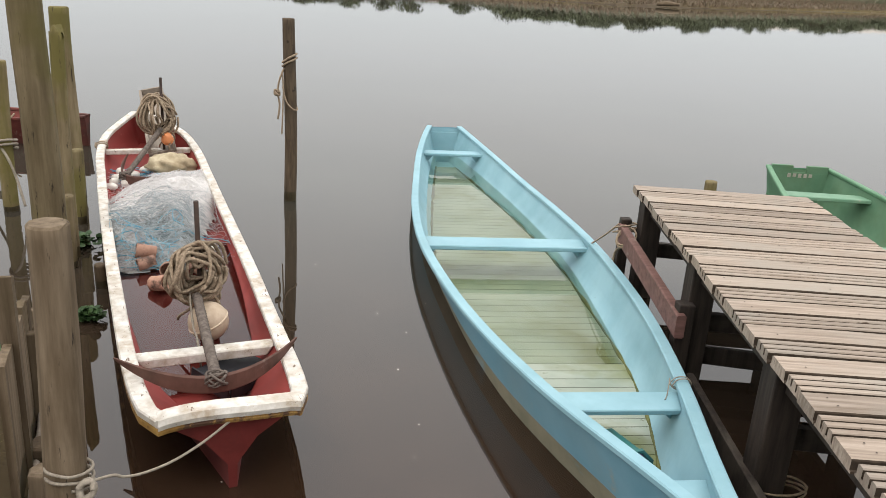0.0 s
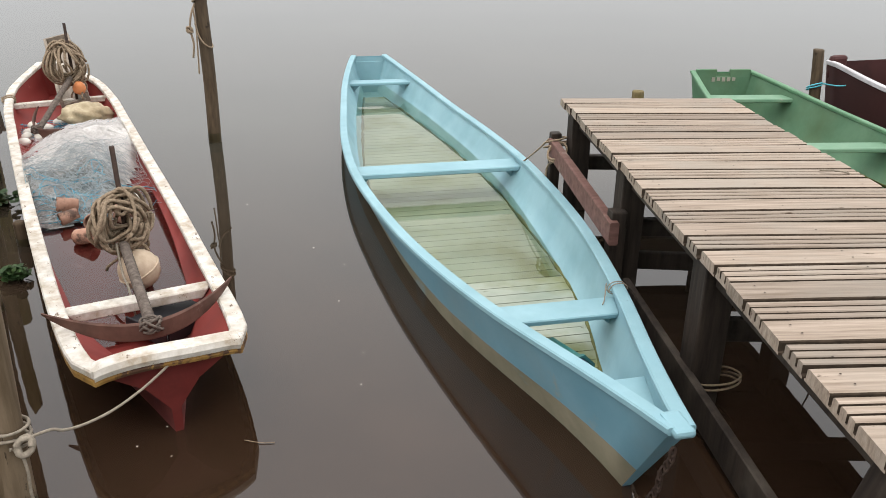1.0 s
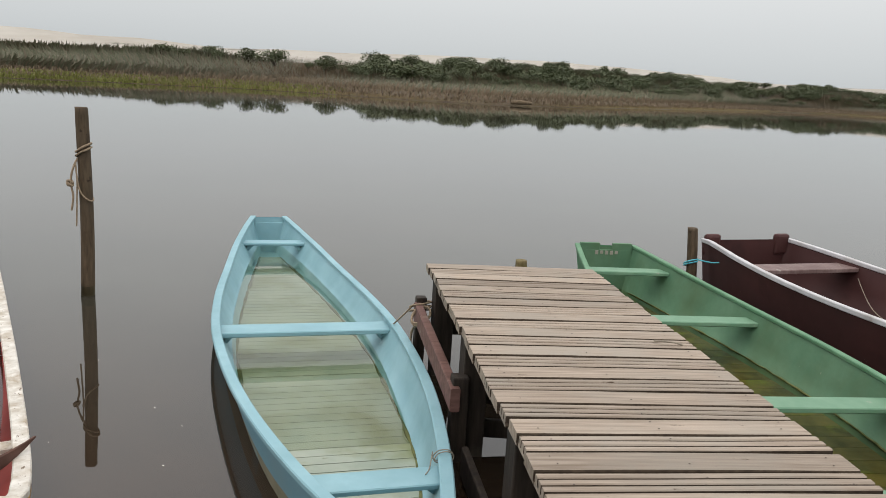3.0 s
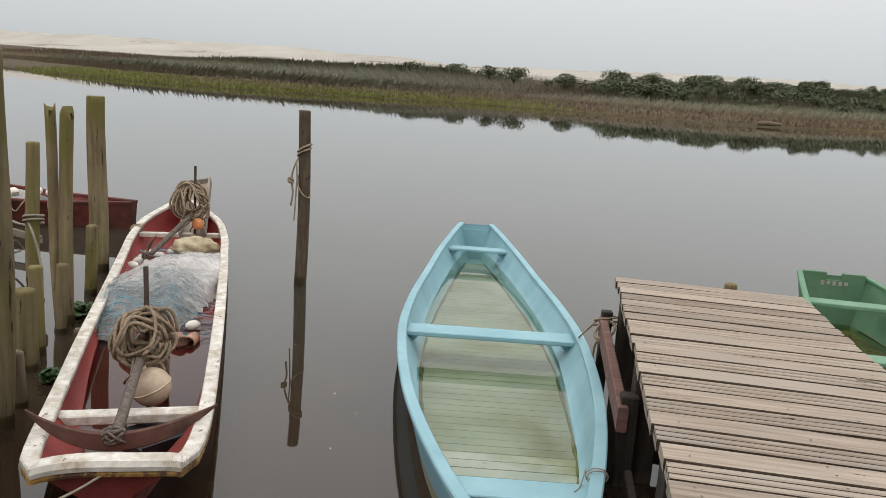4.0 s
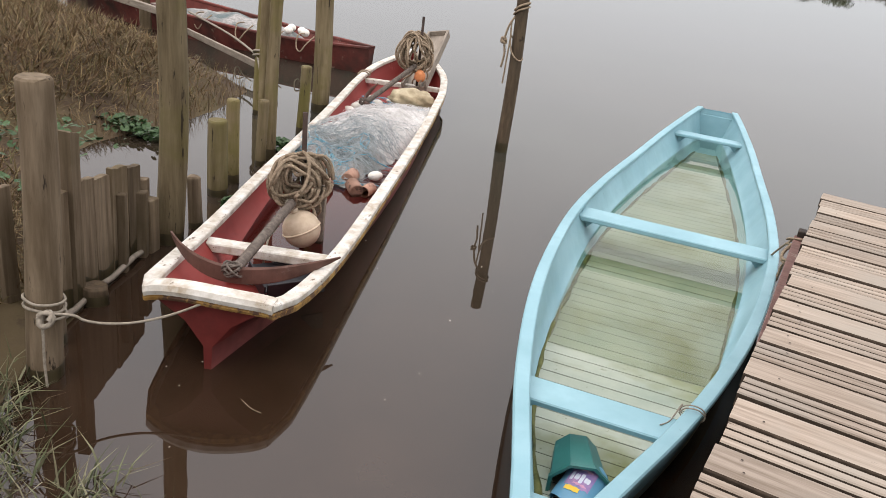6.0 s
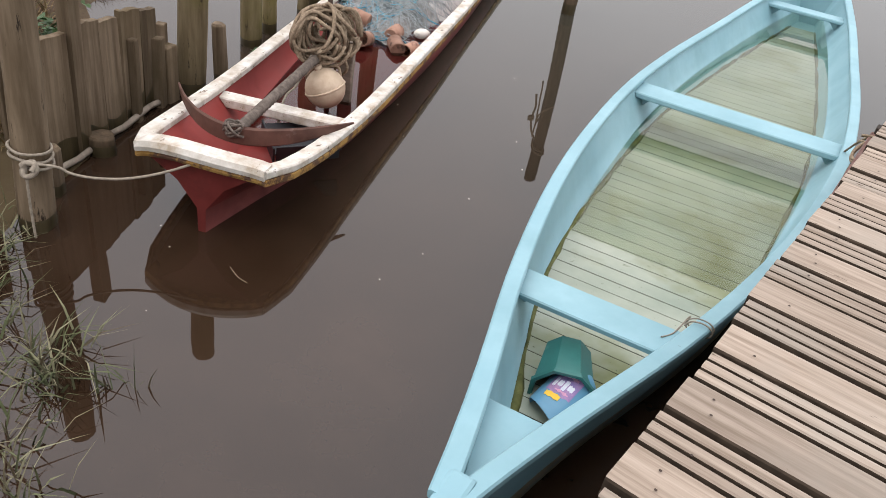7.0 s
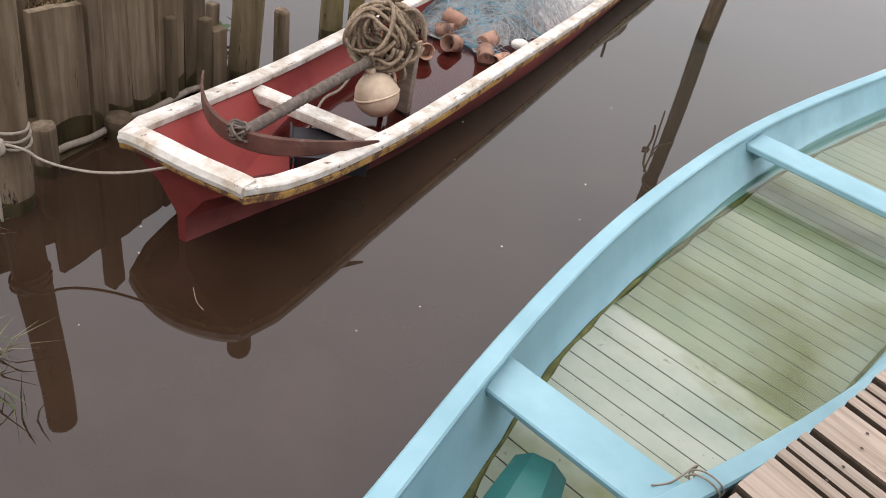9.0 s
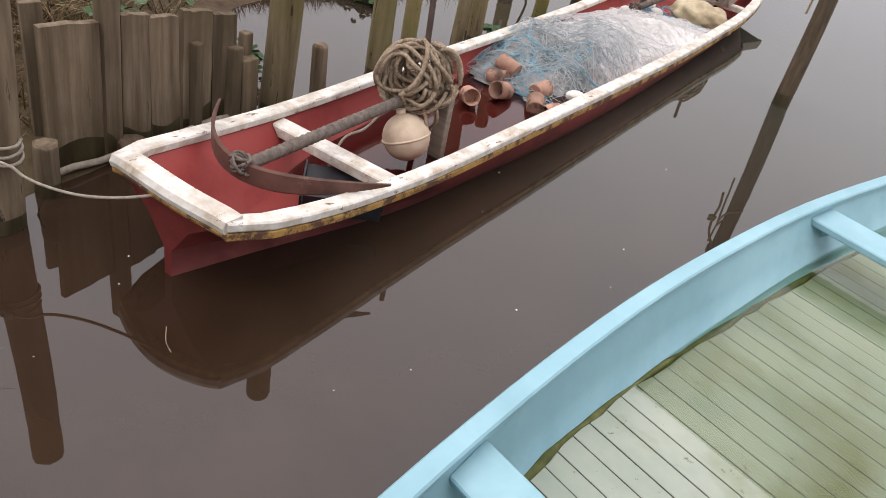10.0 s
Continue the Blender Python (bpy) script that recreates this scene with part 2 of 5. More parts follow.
RUSTY_BLADE = surface("rust_brown_blade", (0.0682, 0.0341, 0.0248), (0.1300, 0.0650, 0.0488), 9, rough=0.7, bump=0.4, wear=(0.1674, 0.1178, 0.0992), wear_at=(0.62, 0.72), wear_scale=7)
DARK_ROPE = surface("tarred_lashing", (0.07, 0.055, 0.045), (0.16, 0.13, 0.11), 40, rough=0.9, bump=0.6)
BUOY = surface("beige_buoy", (0.44, 0.34, 0.24), (0.56, 0.45, 0.34), 8, rough=0.6, bump=0.2, stain=(0.30, 0.20, 0.13), stain_at=(0.5, 0.8), stain_scale=6)
CLAY = surface("terracotta_float", (0.24, 0.125, 0.085), (0.42, 0.25, 0.18), 10, rough=0.75, bump=0.3, wear=(0.10, 0.06, 0.045), wear_at=(0.52, 0.62), wear_scale=12, vary=0.3)
ORANGE = surface("orange_buoy", (0.55, 0.19, 0.07), (0.70, 0.28, 0.12), 8, rough=0.5, bump=0.1)
WHITE_FLOAT = surface("white_foam_float", (0.62, 0.59, 0.52), (0.76, 0.73, 0.67), 20, rough=0.7, bump=0.2)
NET = surface("bleached_net", (0.4928, 0.4689, 0.4408), (0.7700, 0.7480, 0.7260), 26, rough=0.95, bump=0.6, depth=0.01, stain=(0.4032, 0.3916, 0.3656), stain_at=(0.50, 0.75), stain_scale=3.5)
THREAD = surface("pale_net_thread", (0.55, 0.53, 0.52), (0.72, 0.70, 0.69), 20, rough=0.6, bump=0)
BLUE_THREAD = surface("blue_net_thread", (0.05, 0.28, 0.42), (0.16, 0.45, 0.56), 9, rough=0.6, bump=0)
GREY_THREAD = surface("grey_net_thread", (0.27, 0.31, 0.325), (0.44, 0.475, 0.48), 9, rough=0.6, bump=0)
BURLAP = surface("stained_sack", (0.30, 0.24, 0.15), (0.50, 0.43, 0.30), 14, rough=0.95, bump=0.6, depth=0.01, stain=(0.22, 0.15, 0.08))
OLD_BOARD = surface("old_grey_plank", (0.165, 0.135, 0.105), (0.285, 0.24, 0.195), 6, (0.5, 5, 5), rough=0.85, bump=0.5, wear=(0.105, 0.075, 0.0525), wear_at=(0.6, 0.7))
BLACK_PLASTIC = surface("black_plastic", (0.012, 0.012, 0.014), (0.03, 0.03, 0.034), 6, rough=0.5, bump=0.05, spec=0.3)
POT = surface("dark_green_plastic", (0.015, 0.11, 0.10), (0.025, 0.15, 0.135), 6, rough=0.45, bump=0.05, wear=(0.07, 0.2, 0.18), wear_at=(0.6, 0.75), spec=0.5)
BOTTLE = surface("blue_plastic_bottle", (0.09, 0.25, 0.38), (0.12, 0.29, 0.42), 5, rough=0.35, bump=0.03, spec=0.5)
LABEL_A = surface("bottle_print_pale", (0.55, 0.58, 0.70), (0.72, 0.74, 0.80), 30, rough=0.4, bump=0)
LABEL_B = surface("bottle_print_violet", (0.16, 0.13, 0.34), (0.42, 0.25, 0.42), 22, rough=0.4, bump=0)
LABEL_C = surface("bottle_print_yellow", (0.75, 0.45, 0.04), (0.80, 0.52, 0.06), 20, rough=0.4, bump=0)
EARTH = surface("bank_earth", (0.034, 0.021, 0.012), (0.08, 0.052, 0.03), 3, rough=0.95, bump=0.9, depth=0.03, stain=(0.075, 0.055, 0.026), stain_at=(0.4, 0.6), stain_scale=1.1, wear=(0.03, 0.016, 0.011), wear_at=(0.55, 0.7), wear_scale=4)
SAND = surface("pale_dune_sand", (0.322, 0.291, 0.248), (0.409, 0.378, 0.335), 0.06, rough=0.95, bump=0.1, wear=(0.161, 0.149, 0.118), wear_at=(0.60, 0.66), wear_scale=0.05, wear_stretch=(1, 1, 8))


def foliage(name, stops, rough=0.7):
    """Leaves or blades, each of its own tone."""
    mat = bpy.data.materials.new(name)
    mat.use_nodes = True
    nt = mat.node_tree
    bsdf = nt.nodes["Principled BSDF"]
    geo = nt.nodes.new("ShaderNodeNewGeometry")
    r = ramp(nt, stops[0], stops[-1], 0.0, 1.0)
    for i, c in enumerate(stops[1:-1], 1):
        r.color_ramp.elements.new(i / (len(stops) - 1)).color = (*c, 1)
    nt.links.new(geo.outputs["Random Per Island"], r.inputs[0])
    nt.links.new(r.outputs["Color"], bsdf.inputs["Base Color"])
    bsdf.inputs["Roughness"].default_value = rough
    bsdf.inputs["Specular IOR Level"].default_value = 0.25
    return mat


DRY_GRASS = foliage("dry_matted_grass", [(0.045, 0.025, 0.012), (0.17, 0.11, 0.05), (0.09, 0.052, 0.024), (0.26, 0.19, 0.10), (0.075, 0.07, 0.024), (0.12, 0.07, 0.035), (0.05, 0.03, 0.015)])
TUFT = foliage("water_grass", [(0.03, 0.036, 0.016), (0.09, 0.105, 0.048), (0.19, 0.18, 0.11), (0.07, 0.052, 0.03)])
PADS = foliage("round_green_leaves", [(0.02, 0.048, 0.014), (0.05, 0.092, 0.032), (0.03, 0.065, 0.022)], 0.45)
MARSH = foliage("green_marsh_grass", [(0.11, 0.12, 0.025), (0.155, 0.165, 0.04), (0.19, 0.185, 0.055)])
REED = foliage("brown_reeds", [(0.11, 0.080, 0.054), (0.185, 0.135, 0.092), (0.135, 0.113, 0.07), (0.20, 0.142, 0.096)])
STRAW = foliage("straw_reeds", [(0.17, 0.125, 0.06), (0.23, 0.17, 0.09), (0.13, 0.12, 0.05)])
SCRUB = foliage("grey_green_scrub", [(0.065, 0.076, 0.045), (0.11, 0.113, 0.072), (0.14, 0.112, 0.08), (0.085, 0.10, 0.052), (0.155, 0.135, 0.098)])
SHRUB_LEAF = foliage("dark_shrub_leaves", [(0.050, 0.066, 0.031), (0.09, 0.108, 0.054), (0.13, 0.14, 0.078)])
BARK = surface("shrub_bark", (0.05, 0.04, 0.03), (0.11, 0.09, 0.07), 8, rough=0.9, bump=0.4)
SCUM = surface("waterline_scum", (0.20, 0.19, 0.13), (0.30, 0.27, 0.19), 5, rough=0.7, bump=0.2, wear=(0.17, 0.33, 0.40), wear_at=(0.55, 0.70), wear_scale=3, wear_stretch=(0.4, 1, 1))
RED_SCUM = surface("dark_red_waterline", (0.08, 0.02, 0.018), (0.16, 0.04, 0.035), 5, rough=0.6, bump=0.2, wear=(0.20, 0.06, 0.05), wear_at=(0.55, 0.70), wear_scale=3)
NAIL = surface("rusty_nail", (0.03, 0.02, 0.015), (0.06, 0.04, 0.03), 50, rough=0.7, bump=0)
LABEL_D = surface("bottle_print_pink", (0.50, 0.22, 0.36), (0.66, 0.36, 0.48), 30, rough=0.4, bump=0)
TURQUOISE = surface("turquoise_cord", (0.05, 0.35, 0.42), (0.12, 0.48, 0.55), 30, rough=0.7, bump=0.2)
FOUL_WATER = clear_water("foul_bilge_water", (0.46, 0.42, 0.40))
OLD_NET = surface("dull_net", (0.20, 0.19, 0.18), (0.42, 0.40, 0.38), 30, rough=0.95, bump=1.0, depth=0.02, stain=(0.12, 0.15, 0.15), stain_at=(0.45, 0.65), stain_scale=3)
GREEN_RAIL = surface("green_rail_paint", (0.075, 0.185, 0.10), (0.12, 0.25, 0.145), 5, rough=0.55, bump=0.2, wear=(0.28, 0.32, 0.25), wear_at=(0.68, 0.73), wear_scale=9)
# board sides and groove walls: grime, with the gaps' shade put into the colour
DECK_GRIME_SHADE = surface("grimy_shaded_board_edges", (0.028, 0.019, 0.012), (0.07, 0.05, 0.034), 20, rough=0.9, bump=0.4)


# ---- helpers for building ----
def part(name, bm, material, parent=None, label="", level=False):
    me = bpy.data.meshes.new(name)
    bmesh.ops.recalc_face_normals(bm, faces=bm.faces[:])
    if level:
        bm.normal_update()
        bmesh.ops.reverse_faces(bm, faces=[f for f in bm.faces if f.normal.z < 0])
    bm.to_mesh(me)
    bm.free()
    me.materials.append(material)
    ob = new(name, me)
    if parent is not None:
        ob.parent = parent
    if label:
        ob["label"] = label
    return ob


def thing(name, label, category, at=None, group="", kind=""):
    ob = new(name)
    if at is not None:
        ob.matrix_basis = at
    return tagged(ob, label, category, group, kind)


def lerp_table(table, u):
    xs, ys = zip(*table)
    return float(np.interp(u, xs, ys))


def smooth_table(table):
    """A smooth curve through a short table."""
    xs, ys = (np.array(v, float) for v in zip(*table))
    slope = np.gradient(ys, xs)

    def f(u):
        u = min(max(u, xs[0]), xs[-1])
        i = min(max(int(np.searchsorted(xs, u)) - 1, 0), len(xs) - 2)
        h = xs[i + 1] - xs[i]
        s = (u - xs[i]) / h
        return float((2 * s**3 - 3 * s**2 + 1) * ys[i] + (s**3 - 2 * s**2 + s) * h * slope[i] + (3 * s**2 - 2 * s**3) * ys[i + 1] + (s**3 - s**2) * h * slope[i + 1])
    return f


def box(bm, x0, x1, y0, y1, z0, z1, bevel=0.0, m=None):
    """A box with softened edges added to bm."""
    r = bmesh.ops.create_cube(bm, size=1.0)
    vs = r["verts"]
    for v in vs:
        v.co = Vector(((x0 + x1) / 2 + v.co.x * (x1 - x0), (y0 + y1) / 2 + v.co.y * (y1 - y0), (z0 + z1) / 2 + v.co.z * (z1 - z0)))
    if bevel:
        es = list({e for v in vs for e in v.link_edges})
        r2 = bmesh.ops.bevel(bm, geom=es, offset=bevel, segments=2, affect="EDGES", profile=0.5)
        vs = list({v for f in r2["faces"] for v in f.verts} | {v for v in vs if v.is_valid})
    if m is not None:
        bmesh.ops.transform(bm, matrix=m, verts=vs)
    return bm


def tube(bm, pts, radius, seg=8, cap=True):
    """A round bar along pts; radius: one number or one for each point."""
    pts = [Vector(p) for p in pts]
    n = len(pts)
    rad = radius if isinstance(radius, (list, tuple)) else [radius] * n
    side = None
    rings = []
    for i, p in enumerate(pts):
        d = (pts[min(i + 1, n - 1)] - pts[max(i - 1, 0)]).normalized()
        if side is None:
            side = d.orthogonal().normalized()
        side = (side - d * side.dot(d))
        side = side.normalized() if side.length > 1e-6 else d.orthogonal().normalized()
        up = d.cross(side)
        rings.append([bm.verts.new(p + (side * math.cos(a) + up * math.sin(a)) * rad[i]) for a in (2 * math.pi * k / seg for k in range(seg))])
    for a, b in zip(rings, rings[1:]):
        for k in range(seg):
            f = bm.faces.new((a[k], a[(k + 1) % seg], b[(k + 1) % seg], b[k]))
            f.smooth = True
    if cap:
        bm.faces.new(rings[0][::-1])
        bm.faces.new(rings[-1])
    return bm


def rail(bm, pts, sides, profile):
    """A bar of a given section along pts: profile holds (across, up) pairs."""
    rings = []
    for p, s in zip(pts, sides):
        rings.append([bm.verts.new(Vector(p) + Vector(s) * a + Vector((0, 0, b))) for a, b in profile])
    k = len(profile)
    for a, b in zip(rings, rings[1:]):
        for j in range(k):
            bm.faces.new((a[j], a[(j + 1) % k], b[(j + 1) % k], b[j]))
    bm.faces.new(rings[0][::-1])
    bm.faces.new(rings[-1])
    return bm


def soft_rect(w, h, c=0.006):
    a, b = w / 2, h / 2
    return [(-a, -b + c), (-a + c, -b), (a - c, -b), (a, -b + c), (a, b - c), (a - c, b), (-a + c, b), (-a, b - c)]


def heading(a, b):
    """Pose at a, with local x towards b."""
    d = Vector(b) - Vector(a)
    return Matrix.Translation((a[0], a[1], 0)) @ Matrix.Rotation(math.atan2(d.y, d.x), 4, "Z")


# ---- boats: local x runs from the near end to the far end ----
def boat(name, label, near, far, half, sheer, wl, mats, floor_z, thick=0.025, rail_w=0.06, rail_h=0.03, skew=None, keel_depth=0.15, stations=44, band=None, mid_bulge=None, rake=0.0, scum=None):
    ob = thing(name, label, "boat", heading(near, far), "boats")
    L = (Vector(far[:2]) - Vector(near[:2])).length
    H, Z, W = smooth_table(half), smooth_table(sheer), smooth_table(wl)
    sk = (lambda u: lerp_table(skew, u)) if skew else (lambda u: 0.0)
    hull_mat, inner_mat, rail_mat = mats
    bottom = smooth_table(floor_z) if isinstance(floor_z, list) else (lambda u: floor_z)

    def pt(u, y, z):
        lean = rake * max(1 - u / 1.6, 0) * (1 - z / Z(u))
        return Vector((u + sk(u) * y + lean, y, z))

    def side(u, z, inset=0.0):
        h, zs = H(u), Z(u)
        t = (z - 0.0) / zs
        k = W(u) + (1 - W(u)) * t + (lerp_table(mid_bulge, u) if mid_bulge else 0.0) * t * (1 - t)
        return max(h * k - inset, 0.004)

    us = [L * (i / stations) for i in range(stations + 1)]
    bm = bmesh.new()
    rings = []
    for u in us:
        zs = Z(u)
        col = [(side(u, z), z) for z in (zs, zs * 0.66, zs * 0.33, 0.0, -keel_depth)]
        rings.append([bm.verts.new(pt(u, -y, z)) for y, z in col] + [bm.verts.new(pt(u, y, z)) for y, z in reversed(col)])
    for a, b in zip(rings, rings[1:]):
        for j in range(len(a) - 1):
            f = bm.faces.new((a[j], a[j + 1], b[j + 1], b[j]))
            f.smooth = j != 4
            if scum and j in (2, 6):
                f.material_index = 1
    bm.faces.new(rings[0])
    bm.faces.new(rings[-1][::-1])
    hull = part("hull", bm, hull_mat, ob)
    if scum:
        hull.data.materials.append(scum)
    bm = bmesh.new()
    rings = []
    for i, u in enumerate(us):
        v = min(max(u, thick * 2), L - thick * 1.5)
        zs = Z(v) - 0.004
        fz = bottom(v)
        col = [(side(v, z, thick), z) for z in (zs, (zs + fz) / 2, fz)]
        rings.append([bm.verts.new(pt(v, -y, z)) for y, z in col] + [bm.verts.new(pt(v, y, z)) for y, z in reversed(col)])
    for a, b in zip(rings, rings[1:]):
        for j in range(5):
            f = bm.faces.new((a[j], a[j + 1], b[j + 1], b[j]))
            f.smooth = j != 2
    bm.faces.new(rings[0][::-1])
    bm.faces.new(rings[-1])
    part("lining", bm, inner_mat, ob)
    for s in (-1, 1):
        bm = bmesh.new()
        rail(bm, [pt(u, s * max(H(u) - rail_w * 0.30, 0.012), Z(u)) for u in us], [(0, s, 0)] * len(us), soft_rect(rail_w, rail_h))
        part("gunwale", bm, rail_mat, ob)
        if band:
            bm = bmesh.new()
            rail(bm, [pt(u, s * (H(u) + 0.004), Z(u) - rail_h * 0.5 - 0.018) for u in us], [(0, s, 0)] * len(us), soft_rect(0.016, 0.03, 0.004))
            part("rubbing_strip", bm, band, ob)
    return ob, pt, side, H, Z, L


def thwart(ob, pt, side, u, z, depth, thick, material, name="thwart", label="", inset=0.022):
    """A seat board across the boat."""
    bm = bmesh.new()
    c = 0.006
    corners = []
    for zz, k in ((z - thick, 0), (z, 0)):
        for uu in (u - depth / 2, u + depth / 2):
            y = side(uu, zz, inset)
            corners += [bm.verts.new(pt(uu, -y, zz)), bm.verts.new(pt(uu, y, zz))]
    a = corners
    for q in ((0, 1, 3, 2), (4, 6, 7, 5), (0, 4, 5, 1), (2, 3, 7, 6), (0, 2, 6, 4), (1, 5, 7, 3)):
        bm.faces.new([a[i] for i in q])
    bmesh.ops.bevel(bm, geom=bm.edges[:], offset=c, segments=1, affect="EDGES")
    return part(name, bm, material, ob, label)


def floor_boards(ob, pt, side, u0, u1, pitch, level, material, seed):
    rng = random.Random(seed)
    u = u0
    while u < u1:
        w = pitch * rng.uniform(0.92, 1.06)
        bm = bmesh.new()
        z = level(u + w / 2) if callable(level) else level
        zz = z + rng.uniform(-0.0006, 0.0006)
        g = 0.0030
        vs = []
        for k in (z - 0.02, zz):
            for uu in (u + g, u + w - g):
                y = side(uu, zz, 0.03)
                kk = k + (level(uu) - z if callable(level) else 0.0)
                vs += [bm.verts.new(pt(uu, -y, kk)), bm.verts.new(pt(uu, y, kk))]
        for q in ((0, 1, 3, 2), (4, 6, 7, 5), (0, 4, 5, 1), (2, 3, 7, 6), (0, 2, 6, 4), (1, 5, 7, 3)):
            bm.faces.new([vs[i] for i in q])
        part("floor_board", bm, material, ob)
        u += w
    bm = bmesh.new()
    prev = None
    for i in range(121):
        u = u0 + (u1 - u0) * i / 120
        z = (level(u) if callable(level) else level) - 0.0020
        y = side(u, z, 0.03)
        cur = [bm.verts.new(pt(u, -y, z)), bm.verts.new(pt(u, y, z))]
        if prev:
            bm.faces.new((prev[0], prev[1], cur[1], cur[0]))
        prev = cur
    part("floor_bed", bm, SLUDGE_BED, ob, "dark dirt in the board joints", level=True)


def sheet_in_boat(ob, pt, side, u0, u1, z, material, name="bilge_water", label="", inset=0.026):
    bm = bmesh.new()
    prev = None
    for i in range(41):
        u = u0 + (u1 - u0) * i / 40
        y = side(u, z, inset)
        cur = [bm.verts.new(pt(u, -y, z)), bm.verts.new(pt(u, y, z))]
        if prev:
            bm.faces.new((prev[0], prev[1], cur[1], cur[0]))
        prev = cur
    return part(name, bm, material, ob, label, level=True)


# ---- blue boat ----
BLUE_FLOOR = [(0, 0.085), (0.5, 0.072), (1.2, 0.03), (2.2, -0.03), (3.2, -0.065), (4.5, -0.095), (7.43, -0.13)]
blue_floor = smooth_table(BLUE_FLOOR)
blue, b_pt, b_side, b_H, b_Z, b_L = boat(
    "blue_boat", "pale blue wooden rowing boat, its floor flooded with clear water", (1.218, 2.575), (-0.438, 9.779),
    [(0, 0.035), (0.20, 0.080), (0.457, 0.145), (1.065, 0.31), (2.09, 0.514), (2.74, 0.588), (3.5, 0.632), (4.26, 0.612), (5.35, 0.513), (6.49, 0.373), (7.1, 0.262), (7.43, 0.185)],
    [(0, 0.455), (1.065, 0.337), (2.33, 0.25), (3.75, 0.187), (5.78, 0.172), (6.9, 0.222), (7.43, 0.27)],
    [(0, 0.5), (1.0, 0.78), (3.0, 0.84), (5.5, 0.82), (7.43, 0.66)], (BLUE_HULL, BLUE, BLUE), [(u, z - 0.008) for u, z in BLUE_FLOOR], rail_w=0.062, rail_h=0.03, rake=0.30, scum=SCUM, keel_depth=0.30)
floor_boards(blue, b_pt, b_side, 0.50, 7.0, 0.098, blue_floor, ALGAE_BOARD, 3)
thwart(blue, b_pt, b_side, 1.105, 0.288, 0.17, 0.032, BLUE)
thwart(blue, b_pt, b_side, 3.60, 0.160, 0.20, 0.035, BLUE)
thwart(blue, b_pt, b_side, 6.60, 0.148, 0.16, 0.03, BLUE)
thwart(blue, b_pt, b_side, 0.27, 0.352, 0.32, 0.028, BLUE, "stern_deck")
sheet_in_boat(blue, b_pt, b_side, 0.9, 7.36, -0.022, BILGE, label="clear shallow water over the floor boards")
for s in (-1, 1):
    bm = bmesh.new()
    pts = [b_pt(u, s * b_side(u, blue_floor(u) + 0.003, 0.032), blue_floor(u) + 0.006) for u in np.linspace(0.5, 7.05, 60)]
    jit = random.Random(8 + s)
    tube(bm, [p + Vector((0, jit.uniform(-0.004, 0.004), jit.uniform(-0.011, -0.005))) for p in pts], [jit.uniform(0.006, 0.02) for _ in pts], 6)
    part("algae_line", bm, SLUDGE, blue)
    for u, z in ((1.105, 0.257), (3.60, 0.125), (6.60, 0.118)):
        bm = bmesh.new()
        y = b_side(u, z - 0.05, 0.03)
        y1 = b_side(u, z, 0.03) - 0.09
        vs = [bm.verts.new(b_pt(u + d, s * yy, zz)) for d in (-0.015, 0.015) for yy, zz in ((y, z - 0.07), (b_side(u, z, 0.03), z), (y1, z))]
        for q in ((0, 1, 2), (5, 4, 3), (0, 3, 4, 1), (1, 4, 5, 2), (2, 5, 3, 0)):
            bm.faces.new([vs[k] for k in q])
        part("bracket", bm, BLUE, blue)
bm = bmesh.new()
box(bm, b_L - 0.045, b_L - 0.012, -0.155, 0.155, -0.02, 0.215, 0.004)
part("bow_board", bm, BLUE, blue)
bm = bmesh.new()
box(bm, -0.03, 0.09, -0.036, 0.036, 0.440, 0.470, 0.012)
part("stem_cap", bm, BLUE, blue)

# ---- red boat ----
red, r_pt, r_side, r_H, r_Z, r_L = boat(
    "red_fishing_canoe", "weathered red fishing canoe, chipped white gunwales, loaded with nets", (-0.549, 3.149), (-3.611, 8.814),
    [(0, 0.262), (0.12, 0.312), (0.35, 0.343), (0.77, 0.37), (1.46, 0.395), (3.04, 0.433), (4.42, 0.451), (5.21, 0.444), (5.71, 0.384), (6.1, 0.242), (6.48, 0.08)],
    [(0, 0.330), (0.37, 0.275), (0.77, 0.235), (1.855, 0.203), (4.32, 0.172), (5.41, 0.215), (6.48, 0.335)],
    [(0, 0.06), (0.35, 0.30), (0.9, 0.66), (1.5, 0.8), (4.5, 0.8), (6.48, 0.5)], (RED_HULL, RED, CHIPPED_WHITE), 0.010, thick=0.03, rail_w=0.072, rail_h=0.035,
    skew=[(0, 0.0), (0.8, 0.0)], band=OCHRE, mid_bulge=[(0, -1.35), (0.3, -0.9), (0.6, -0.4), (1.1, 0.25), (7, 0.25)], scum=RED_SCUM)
thwart(red, r_pt, r_side, 0.835, 0.208, 0.085, 0.05, CHIPPED_WHITE, inset=0.03)
thwart(red, r_pt, r_side, 5.36, 0.18, 0.07, 0.045, CHIPPED_WHITE, inset=0.03)
sheet_in_boat(red, r_pt, r_side, 0.75, 2.9, 0.030, FOUL_WATER, inset=0.035, label="shallow dirty water standing on the floor")
